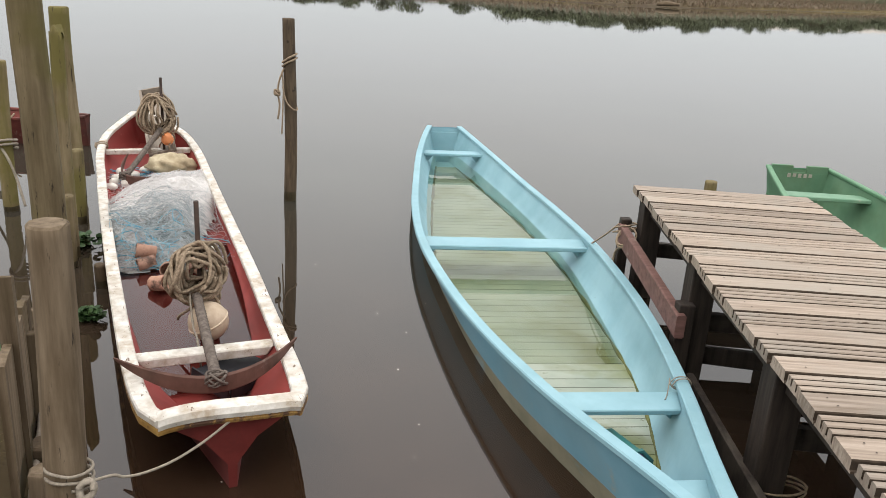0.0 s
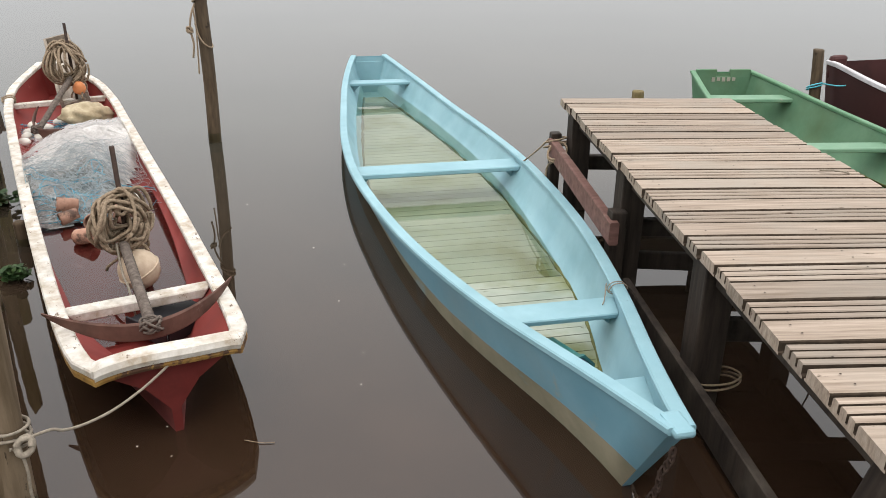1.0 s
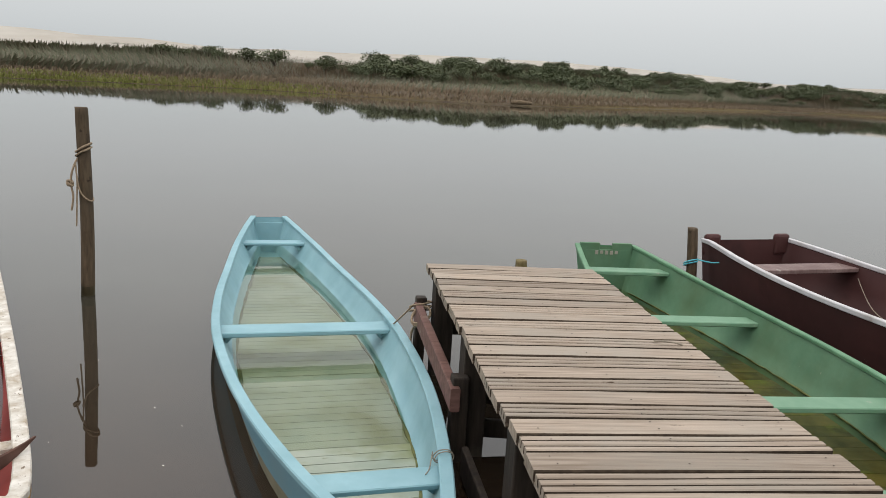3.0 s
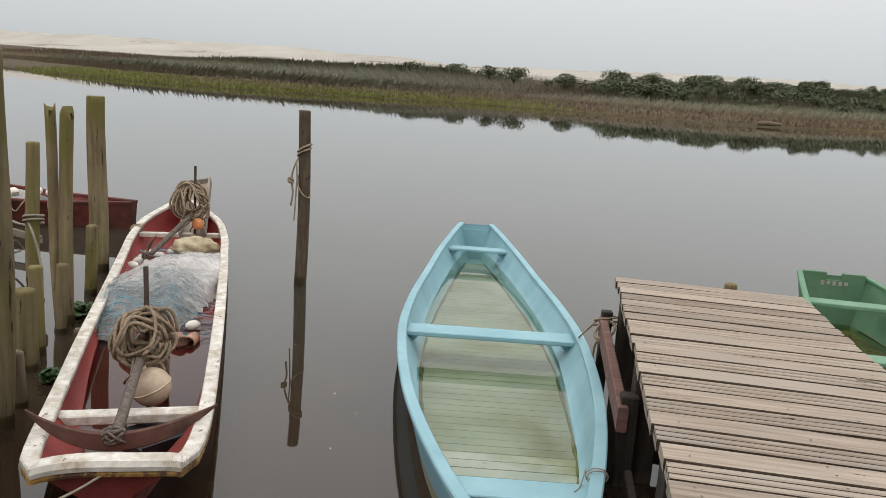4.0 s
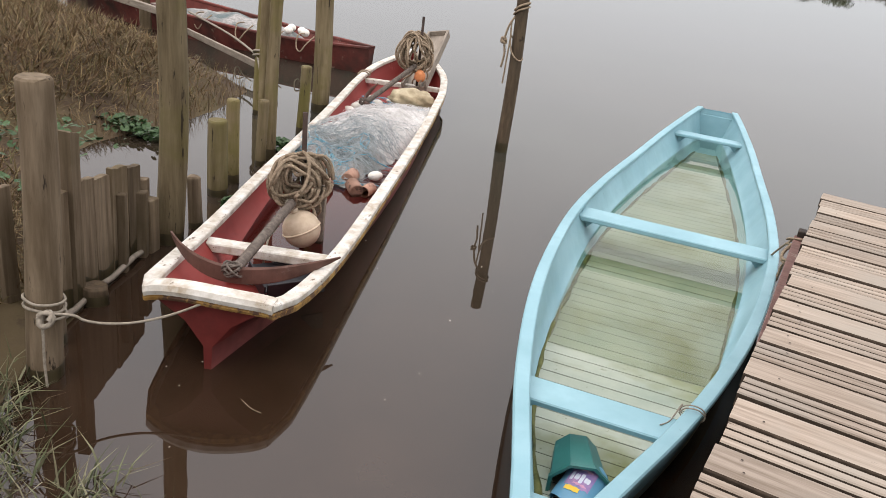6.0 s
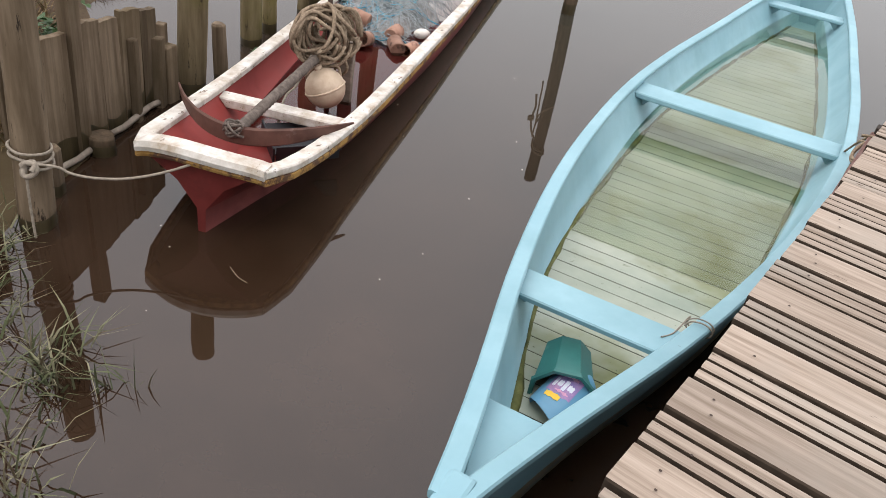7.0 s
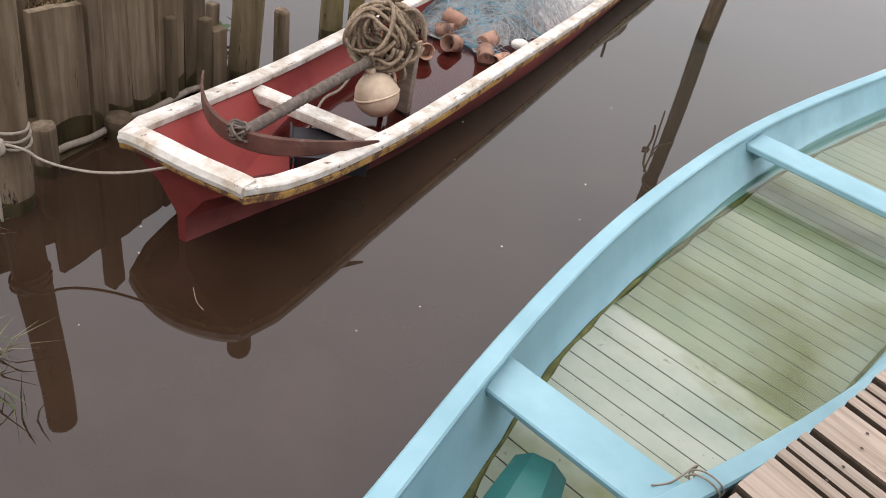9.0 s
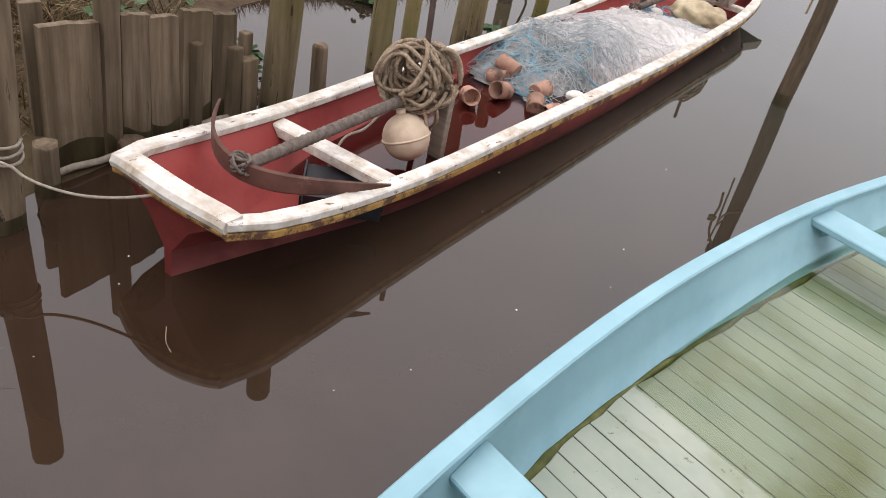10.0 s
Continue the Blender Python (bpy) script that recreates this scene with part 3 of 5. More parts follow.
# raised cap over the stern, highest in the middle, with a worn ochre edge below
for name, mat, lo, hi, back in (("stern_cap", CHIPPED_WHITE, -0.022, 0.020, 0.0), ("stern_edge", OCHRE, -0.050, -0.022, 0.012)):
    bm = bmesh.new()
    cols = []
    for i in range(17):
        y = -0.268 + 0.536 * i / 16
        rise = 0.045 * (1 - (y / 0.268) ** 2) ** 0.8 + 0.004 * math.sin(13 * y)
        x = -0.05 * (1 - (y / 0.268) ** 2) - 0.008 + back
        cols.append([bm.verts.new((x + dx, y, 0.327 + rise + dz)) for dx, dz in ((0.0, lo), (-0.006, (lo + hi) / 2), (0.004, hi), (0.075, hi), (0.080, lo))])
    for a, b in zip(cols, cols[1:]):
        for k in range(5):
            bm.faces.new((a[k], a[(k + 1) % 5], b[(k + 1) % 5], b[k]))
    bm.faces.new(cols[0][::-1])
    bm.faces.new(cols[-1])
    part(name, bm, mat, red)
# skeg below the stern
bm = bmesh.new()
prof = [(0.02, 0.18), (0.06, 0.09), (0.095, 0.0), (0.12, -0.1), (0.55, -0.1), (0.55, 0.03), (0.3, 0.11)]
rows = [[bm.verts.new((x, y * (0.4 + 1.0 * max(z, 0) / 0.3), z)) for x, z in prof] for y in (-0.03, 0.03)]
n = len(prof)
for k in range(n):
    bm.faces.new((rows[0][k], rows[0][(k + 1) % n], rows[1][(k + 1) % n], rows[1][k]))
bm.faces.new(rows[0])
bm.faces.new(rows[1][::-1])
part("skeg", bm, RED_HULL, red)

# ---- green boat ----
green, g_pt, g_side, g_H, g_Z, g_L = boat(
    "green_boat", "pale green wooden rowing boat with mossy water standing on its floor", (3.59, 1.95), (3.095, 8.38),
    [(0, 0.06), (0.6, 0.28), (1.4, 0.45), (2.6, 0.62), (3.6, 0.67), (4.6, 0.595), (5.8, 0.42), (6.449, 0.30)],
    [(0, 0.48), (1.4, 0.39), (3.0, 0.325), (5.0, 0.335), (6.449, 0.415)],
    [(0, 0.5), (1.4, 0.8), (4.0, 0.86), (6.449, 0.75)], (GREEN_DARK, GREEN, GREEN_RAIL), -0.068, keel_depth=0.30, rail_w=0.05, rail_h=0.028)
for u, z in ((5.82, 0.315), (4.50, 0.250), (2.90, 0.240), (1.74, 0.275)):
    thwart(green, g_pt, g_side, u, z, 0.17, 0.035, GREEN_SEAT)
floor_boards(green, g_pt, g_side, 0.6, 6.3, 0.16, -0.06, MOSSY_BOARD, 12)
sheet_in_boat(green, g_pt, g_side, 0.3, 6.4, -0.02, MOSS_WATER, label="mossy brown-green water on the floor")
for s in (-1, 1):
    bm = bmesh.new()
    jit = random.Random(18 + s)
    pts = [g_pt(u, s * (g_side(u, -0.017, 0.03)), -0.017) + Vector((0, jit.uniform(-0.004, 0.004), jit.uniform(-0.004, 0.003))) for u in np.linspace(0.6, 6.25, 60)]
    tube(bm, pts, [jit.uniform(0.003, 0.009) for _ in pts], 5)
    part("algae_line", bm, SLUDGE, green)
    bm = bmesh.new()
    box(bm, g_L - 0.05, g_L - 0.012, s * 0.165 - 0.10, s * 0.165 + 0.10, 0.375, 0.445, 0.006)
    part("bow_board_end", bm, GREEN, green)
bm = bmesh.new()
box(bm, g_L - 0.05, g_L - 0.012, -0.262, 0.262, -0.1, 0.38, 0.004)
part("bow_board", bm, GREEN, green)
bm = bmesh.new()
jit = random.Random(77)
for k in range(5):
    y = -0.12 + 0.05 * k
    box(bm, g_L - 0.056, g_L - 0.0505, y, y + 0.03, 0.33 + jit.uniform(0, 0.01), 0.37, 0.0)
part("name_bars", bm, WORN_MARK, green, "worn illegible lettering")

# ---- maroon boat ----
maroon, m_pt, m_side, m_H, m_Z, m_L = boat(
    "maroon_boat", "dark maroon wooden boat with a pale metal-edged gunwale", (6.30, 2.28), (4.50, 8.36),
    [(0, 0.3), (1.5, 0.62), (3.2, 0.72), (4.8, 0.70), (5.7, 0.62), (6.246, 0.52)],
    [(0, 0.5), (3.0, 0.44), (5.0, 0.46), (6.246, 0.55)],
    [(0, 0.8), (3.0, 0.86), (6.246, 0.82)], (MAROON, MAROON, WHITE_RAIL), 0.02, rail_w=0.048, rail_h=0.04)
for u, z in ((5.6, 0.45), (3.85, 0.41), (2.2, 0.40)):
    thwart(maroon, m_pt, m_side, u, z, 0.24, 0.04, MAROON_SEAT)
for s in (-1, 1):
    bm = bmesh.new()
    box(bm, m_L - 0.06, m_L + 0.005, s * 0.42 - 0.09, s * 0.42 + 0.09, 0.40, 0.615, 0.03)
    part("bow_corner", bm, MAROON, maroon)

# ---- teal boat ----
teal, t_pt, t_side, t_H, t_Z, t_L = boat(
    "teal_boat", "faded teal wooden boat moored beyond the maroon one", (8.50, 5.5), (6.81, 9.27),
    [(0, 0.3), (1.5, 0.5), (3.0, 0.48), (4.05, 0.32)], [(0, 0.42), (2.0, 0.36), (4.05, 0.42)], [(0, 0.8), (4.05, 0.8)], (TEAL, TEAL, TEAL), 0.02)
for u in (3.2, 2.3):
    thwart(teal, t_pt, t_side, u, 0.32, 0.16, 0.035, TEAL)

# ---- far red boat ----
rear, f_pt, f_side, f_H, f_Z, f_L = boat(
    "far_red_boat", "red wooden fishing boat with nets, moored behind the grassy bank", (-9.0, 8.18), (-4.06, 8.52),
    [(0, 0.30), (1.8, 0.46), (3.4, 0.42), (4.4, 0.23), (4.98, 0.05)], [(0, 0.42), (2.5, 0.29), (4.0, 0.27), (4.98, 0.31)],
    [(0, 0.8), (3.0, 0.8), (4.98, 0.3)], (OLD_RED, OLD_RED, OLD_RED), 0.02, rail_w=0.05)


# ---- water: one sheet, open where the flooded boats float ----
bm = bmesh.new()


def loop_of(pts):
    vs = [bm.verts.new(p) for p in pts]
    return [bm.edges.new((a, b)) for a, b in zip(vs, vs[1:] + vs[:1])]


edge = 1500
edges = loop_of([(-edge, -edge, 0), (edge, -edge, 0), (edge, edge, 0), (-edge, edge, 0)])
for ob, pt, side, L in ((blue, b_pt, b_side, b_L), (green, g_pt, g_side, g_L)):
    us = np.linspace(0.02, L - 0.02, 40)
    ring = [ob.matrix_basis @ pt(u, side(u, 0, 0.010), 0) for u in us] + [ob.matrix_basis @ pt(u, -side(u, 0, 0.010), 0) for u in us[::-1]]
    edges += loop_of([(p.x, p.y, 0) for p in ring])
bmesh.ops.triangle_fill(bm, edges=edges, use_beauty=True)
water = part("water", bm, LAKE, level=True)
tagged(water, "calm murky brown lagoon water reflecting the overcast sky", "water", kind="structure")


# ---- landing stage ----
def pier_x(y, side_of):
    return (1.24 if side_of < 0 else 2.35) + 0.088 * (5.86 - y)


pier = thing("pier", "narrow wooden landing stage of weathered deck boards on dark posts", "pier")


def deck_board(width, length, grooved, seed):
    rng = random.Random(seed)
    wb, w = width / 2 - 0.0008, width / 2 - 0.0085
    if grooved:
        prof, n, g = [], 3, 0.0115
        step = 2 * wb / n
        for i in range(n):
            a, b = -wb + i * step, -wb + (i + 1) * step
            e0, e1 = (0.0085 if i == 0 else g / 2), (0.0085 if i == n - 1 else g / 2)
            prof += [(a + e0 - 0.0006, -0.032), (a + e0, -0.004), (a + e0 + 0.004, 0.0), (b - e1 - 0.004, 0.0), (b - e1, -0.004), (b - e1 + 0.0006, -0.032)]
    else:
        prof = [(-w - 0.0006, -0.036), (-w, -0.007), (-w + 0.003, -0.002), (-w + 0.010, 0.0), (w - 0.010, 0.0), (w - 0.003, -0.002), (w, -0.007), (w + 0.0006, -0.036)]
    prof = [(-wb, -0.046), (-wb, -0.038)] + prof + [(wb, -0.038), (wb, -0.046)]
    bm = bmesh.new()
    rings = []
    for i in range(4):
        x = -length / 2 + length * i / 3
        warp = rng.uniform(-0.002, 0.002)
        rings.append([bm.verts.new((x, a, b + warp)) for a, b in prof])
    k = len(prof)
    for a, b in zip(rings, rings[1:]):
        for j in range(k):
            f = bm.faces.new((a[j], a[(j + 1) % k], b[(j + 1) % k], b[j]))
            # faces below the top edge take the dark slot: grime plus painted gap shade
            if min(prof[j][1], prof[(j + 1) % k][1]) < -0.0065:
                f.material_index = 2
    bm.faces.new(rings[0][::-1])
    bm.faces.new(rings[-1])
    for x in (-length / 2 + 0.09, -length * 0.02, length / 2 - 0.09):
        for yy in (-w * 0.45, w * 0.5):
            if rng.random() < 0.35:
                continue
            cx, cy = x + rng.uniform(-0.02, 0.02), yy + rng.uniform(-0.008, 0.008)
            f = bm.faces.new([bm.verts.new((cx + 0.0038 * math.cos(a), cy + 0.0038 * math.sin(a), 0.0028)) for a in np.linspace(0, 5.24, 6)])
            f.material_index = 1
    bmesh.ops.recalc_face_normals(bm, faces=bm.faces[:])
    me = bpy.data.meshes.new("deck_board")
    bm.to_mesh(me)
    bm.free()
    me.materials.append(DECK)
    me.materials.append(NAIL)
    me.materials.append(DECK_GRIME_SHADE)
    return me


DECK_Z = 0.722
PAIR, SMOOTH_W = 0.277, 0.146
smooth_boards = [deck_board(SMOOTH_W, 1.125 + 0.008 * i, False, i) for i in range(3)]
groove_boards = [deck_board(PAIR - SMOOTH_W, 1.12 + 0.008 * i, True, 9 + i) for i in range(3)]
rng = random.Random(5)
y = 5.885
while y > -0.3:
    for kind, w in ((smooth_boards, SMOOTH_W), (groove_boards, PAIR - SMOOTH_W)):
        c = y - w / 2
        ob = new("deck_board", rng.choice(kind))
        ob.parent = pier
        ob.matrix_basis = pose((pier_x(c, -1) + pier_x(c, 1)) / 2 + rng.uniform(-0.006, 0.006), c, DECK_Z + rng.uniform(-0.002, 0.002), 0, 0, 4.0 + rng.uniform(-0.5, 0.5))
        y -= w

for s in (-1, 1):
    bm = bmesh.new()
    a, b = Vector((pier_x(5.78, s) - s * 0.10, 5.78, 0)), Vector((pier_x(-0.3, s) - s * 0.10, -0.3, 0))
    rail(bm, [a + Vector((0, 0, 0.616)), b + Vector((0, 0, 0.616))], [(1, 0, 0)] * 2, soft_rect(0.055, 0.11))
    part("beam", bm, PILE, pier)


def square_post(x, y, z1, w, lean=0.0, mat=None, name="post", parent=None, turn=8, tip=0.0):
    bm = bmesh.new()
    box(bm, -w / 2, w / 2, -w / 2, w / 2, -0.6, z1, 0.008)
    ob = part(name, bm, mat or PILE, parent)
    ob.matrix_basis = pose(x, y, 0, tip, lean, turn)
    return ob


for py in (5.72, 4.55, 3.42, 2.25, 1.0):
    for s in (-1, 1):
        if s < 0 and py == 2.25:
            square_post(1.60, 2.32, 0.71, 0.095, 0, PILE, "post", pier, tip=15)
        else:
            square_post(pier_x(py, s) - s * 0.09, py, 0.685, 0.13, 0, PILE, "post", pier)
    bm = bmesh.new()
    rail(bm, [(pier_x(py, -1) + 0.05, py + 0.08, 0.30), (pier_x(py, 1) - 0.05, py + 0.08, 0.30)], [(0, 1, 0)] * 2, soft_rect(0.05, 0.10))
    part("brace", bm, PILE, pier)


# ---- posts ----
def round_post(name, label, x, y, top, r, dx=0.0, dy=0.0, mat=None, seed=0, group="mooring posts", seg=14, knots=1, split=0.0):
    rng = random.Random(seed)
    bm = bmesh.new()
    n = 40
    rings = []
    ph = [rng.uniform(0, 6.28) for _ in range(4)]
    for i in range(n + 1):
        z = -0.7 + (top + 0.7) * i / n
        t = max(z, 0) / top
        cx = dx * t + 0.012 * math.sin(2.3 * z + ph[0])
        cy = dy * t + 0.012 * math.sin(2.9 * z + ph[1])
        ring = []
        for k in range(seg):
            a = 2 * math.pi * k / seg
            q = r * (1.04 - 0.09 * t) * (1 + 0.05 * math.sin(3 * a + ph[2] + 1.2 * z) + 0.03 * math.sin(5 * a + ph[3] + 3 * z))
            if split and i == n:
                zz = z - split * (0.5 + 0.5 * math.sin(2 * a + ph[0]))
            else:
                zz = z
            ring.append(bm.verts.new((cx + q * math.cos(a), cy + q * math.sin(a), zz)))
        rings.append(ring)
    for a, b in zip(rings, rings[1:]):
        for k in range(seg):
            f = bm.faces.new((a[k], a[(k + 1) % seg], b[(k + 1) % seg], b[k]))
            f.smooth = True
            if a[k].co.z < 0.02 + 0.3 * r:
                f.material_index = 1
    bm.faces.new(rings[-1])
    bmesh.ops.bevel(bm, geom=[e for e in bm.edges if all(v in rings[-1] for v in e.verts)], offset=min(0.008, r * 0.2), segments=1, affect="EDGES")
    ob = part(name, bm, mat or ROUND_POST)
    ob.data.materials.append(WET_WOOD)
    ob.matrix_basis = pose(x, y, 0)
    return tagged(ob, label, "post", group)


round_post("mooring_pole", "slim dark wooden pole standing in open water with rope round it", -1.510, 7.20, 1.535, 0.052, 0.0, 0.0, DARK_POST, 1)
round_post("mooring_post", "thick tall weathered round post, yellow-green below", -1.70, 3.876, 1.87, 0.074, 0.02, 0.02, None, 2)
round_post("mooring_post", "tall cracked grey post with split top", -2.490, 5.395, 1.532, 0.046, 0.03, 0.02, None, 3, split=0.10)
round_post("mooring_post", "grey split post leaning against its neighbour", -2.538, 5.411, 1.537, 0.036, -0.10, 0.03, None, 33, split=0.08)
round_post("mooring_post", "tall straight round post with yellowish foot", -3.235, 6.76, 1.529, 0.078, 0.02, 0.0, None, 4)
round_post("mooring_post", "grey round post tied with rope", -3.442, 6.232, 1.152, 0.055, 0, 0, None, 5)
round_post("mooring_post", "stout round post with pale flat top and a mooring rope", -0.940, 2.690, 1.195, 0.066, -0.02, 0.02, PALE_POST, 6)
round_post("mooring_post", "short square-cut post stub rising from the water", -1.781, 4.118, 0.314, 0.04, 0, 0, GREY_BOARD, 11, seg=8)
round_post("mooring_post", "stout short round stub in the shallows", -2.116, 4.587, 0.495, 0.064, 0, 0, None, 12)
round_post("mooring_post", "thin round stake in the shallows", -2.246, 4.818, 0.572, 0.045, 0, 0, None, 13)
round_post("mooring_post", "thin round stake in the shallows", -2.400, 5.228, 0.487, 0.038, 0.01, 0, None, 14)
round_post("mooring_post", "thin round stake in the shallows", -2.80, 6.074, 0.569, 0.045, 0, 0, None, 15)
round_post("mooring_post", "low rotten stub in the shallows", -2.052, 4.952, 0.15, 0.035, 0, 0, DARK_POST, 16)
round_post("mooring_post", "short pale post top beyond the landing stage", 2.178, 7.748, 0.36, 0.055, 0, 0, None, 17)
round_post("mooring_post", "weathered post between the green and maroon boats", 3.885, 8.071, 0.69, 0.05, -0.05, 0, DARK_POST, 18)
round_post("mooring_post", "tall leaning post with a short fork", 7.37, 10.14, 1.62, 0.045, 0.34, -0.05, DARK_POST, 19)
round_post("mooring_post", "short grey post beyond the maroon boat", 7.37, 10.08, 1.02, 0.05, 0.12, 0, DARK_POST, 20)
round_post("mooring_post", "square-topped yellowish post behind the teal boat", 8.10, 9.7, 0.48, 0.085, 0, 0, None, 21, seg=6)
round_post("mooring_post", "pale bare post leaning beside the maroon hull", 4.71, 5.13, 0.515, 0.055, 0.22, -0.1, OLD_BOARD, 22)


# ---- pier fittings ----
def beam_between(name, a, b, w, h, mat, parent=None, bevel=0.006, sag=0.0):
    """A plank on edge from a to b."""
    a, b = Vector(a), Vector(b)
    d = (b - a).normalized()
    s = Vector((-d.y, d.x, 0)).normalized()
    bm = bmesh.new()
    n = 6
    rail(bm, [a.lerp(b, i / n) - Vector((0, 0, sag * math.sin(math.pi * i / n))) for i in range(n + 1)], [s] * (n + 1), soft_rect(w, h, bevel))
    return part(name, bm, mat, parent)


beam_between("fender_board", (1.180, 5.78, 0.405), (1.345, 4.38, 0.355), 0.05, 0.125, BROWN_BOARD, pier).data.update()
square_post(1.37, 4.46, 0.46, 0.085, 0, PILE, "fender_post", pier)
square_post(1.20, 5.80, 0.50, 0.07, 0, PILE, "fender_post", pier)
beam_between("lower_board", (1.395, 4.22, 0.11), (1.555, 2.60, 0.105), 0.035, 0.15, PILE, pier)
beam_between("lower_board", (1.45, 4.6, 0.12), (2.35, 4.55, 0.12), 0.04, 0.10, PILE, pier)


def rope(name, pts, r, mat, label, sag=0.0, parent=None, seg=6, wobble=0.0, seed=1, category="rope"):
    """A rope through pts, rounded."""
    rng = random.Random(seed)
    P = [Vector(p) for p in pts]
    out = []
    for i in range(len(P) - 1):
        p0, p1, p2, p3 = P[max(i - 1, 0)], P[i], P[i + 1], P[min(i + 2, len(P) - 1)]
        for k in range(8):
            t = k / 8
            q = 0.5 * ((2 * p1) + (p2 - p0) * t + (2 * p0 - 5 * p1 + 4 * p2 - p3) * t * t + (3 * p1 - p0 - 3 * p2 + p3) * t**3)
            out.append(q + Vector([rng.uniform(-wobble, wobble) for _ in range(3)]))
    out.append(P[-1])
    bm = bmesh.new()
    tube(bm, out, r, seg)
    ob = part(name, bm, mat, parent)
    if parent is None:
        tagged(ob, label, category)
    return ob


def turns(c, r, n, dz, start=0.0, tilt=0.1, seed=0):
    """Points of a rope wound round a post."""
    rng = random.Random(seed)
    return [(c[0] + r * math.cos(start + a), c[1] + r * math.sin(start + a), c[2] + dz * a / 6.28 + tilt * r * math.cos(a + 1) + rng.uniform(-0.004, 0.004)) for a in np.linspace(0, 6.283 * n, int(10 * n) + 1)]


rope("mooring_rope", turns((1.61, 3.42, 0.08), 0.105, 2.2, 0.02, tilt=0.3), 0.0045, ROPE, "thin brown rope wound round a pier post near the water")
rope("mooring_rope", turns((1.20, 5.78, 0.40), 0.075, 2.3, 0.03, tilt=0.3) + [(1.10, 5.9, 0.35), (1.02, 6.1, 0.20)], 0.006, ROPE, "thin rope from the blue boat to a pier post")
rope("mooring_rope", turns((1.20, 5.66, 0.40), 0.06, 1.4, 0.01, tilt=0.8, start=2) + [(1.15, 5.7, 0.30), (1.14, 5.72, 0.2)], 0.008, ROPE, "knotted rope hanging from the fender board")
rope("mooring_rope", [blue.matrix_basis @ Vector((1.18 + 0.02 * k / 6, -(b_H(1.18) - 0.02) + 0.046 * math.cos(k), b_Z(1.18) + 0.03 * math.sin(k))) for k in np.linspace(0, 13, 15)] + [blue.matrix_basis @ Vector((1.17, -0.25, 0.292)), blue.matrix_basis @ Vector((1.12, -0.22, 0.292))], 0.0028, PALE_ROPE, "thin grey rope tied round the blue gunwale")
rope("mooring_rope", [(1.11, 2.60, 0.08), (1.18, 2.54, 0.06), (1.34, 2.52, 0.01)], 0.004, DARK_ROPE, "thin dark line trailing to the water")

# chain hanging from the blue stem
chain = thing("mooring_chain", "rusty iron chain hanging from the blue boat's stem", "chain")
link_mesh = None
for i in range(15):
    if link_mesh is None:
        bm = bmesh.new()
        pts = [(0.011 * math.cos(a), 0, 0.019 * math.sin(a)) for a in np.linspace(0, 6.283, 11)]
        tube(bm, pts, 0.0045, 5, False)
        bmesh.ops.recalc_face_normals(bm, faces=bm.faces[:])
        link_mesh = bpy.data.meshes.new("link")
        bm.to_mesh(link_mesh)
        bm.free()
        link_mesh.materials.append(IRON)
    ob = new("link", link_mesh)
    ob.parent = chain
    ob.matrix_basis = pose(1.195 + 0.006 * math.sin(i), 2.56 + 0.014 * i, 0.385 - 0.029 * i, 0, 0, 90 * (i % 2) + 20)

# ---- rope on the pole in open water ----
rope("pole_rope", turns((-1.510, 7.200, 1.165), 0.058, 2.1, 0.03, tilt=0.5, start=1.0) + [(-1.565, 7.150, 1.085), (-1.590, 7.130, 0.965), (-1.585, 7.130, 0.895), (-1.575, 7.130, 0.825), (-1.590, 7.130, 0.715)], 0.009, ROPE, "weathered rope knotted round the mooring pole")
rope("pole_rope", [(-1.555, 7.140, 1.105), (-1.535, 7.135, 0.915), (-1.495, 7.130, 0.835), (-1.445, 7.150, 0.795), (-1.455, 7.230, 0.805), (-1.525, 7.260, 0.865), (-1.570, 7.210, 0.965), (-1.545, 7.140, 0.945), (-1.555, 7.140, 0.685), (-1.560, 7.140, 0.585)], 0.007, ROPE, "weathered rope looped down the mooring pole")
bm = bmesh.new()
for k in range(5):
    tube(bm, [(-1.595 + 0.02 * math.cos(a + k), 7.125 + 0.012 * math.sin(a * 1.3 + k), 0.935 + 0.022 * math.sin(a + 0.7 * k)) for a in np.linspace(0, 6.283, 12)], 0.008, 6, False)
tagged(part("rope_knot", bm, ROPE), "thick weathered knot of rope beside the pole", "rope")

# ---- mooring rope of the red boat and lashing round its post ----
rope("mooring_rope", turns((-0.94, 2.69, 0.285), 0.073, 2.4, 0.03, start=-1.0, tilt=0.25), 0.006, PALE_ROPE, "pale rope wound round the stout post")
rope("mooring_rope", [(-0.862, 2.645, 0.325), (-0.808, 2.72, 0.312), (-0.783, 2.755, 0.286), (-0.741, 2.816, 0.267), (-0.675, 2.911, 0.264), (-0.596, 3.024, 0.292), (-0.515, 3.142, 0.345)], 0.0055, PALE_ROPE, "pale mooring rope slung from the red stern to the post")
rope("mooring_rope", [(-0.87, 2.635, 0.31), (-0.855, 2.625, 0.22), (-0.86, 2.625, 0.12), (-0.845, 2.62, 0.02)], 0.0055, PALE_ROPE, "loose end of pale rope hanging by the post")
bm = bmesh.new()
for k in range(4):
    tube(bm, [(-0.855 + 0.02 * math.cos(a + k), 2.64 + 0.02 * math.sin(a * 1.2 + k), 0.305 + 0.025 * math.sin(a + 0.9 * k)) for a in np.linspace(0, 6.283, 12)], 0.010, 6, False)
tagged(part("rope_knot", bm, PALE_ROPE), "pale rope knot on the stout post", "rope")
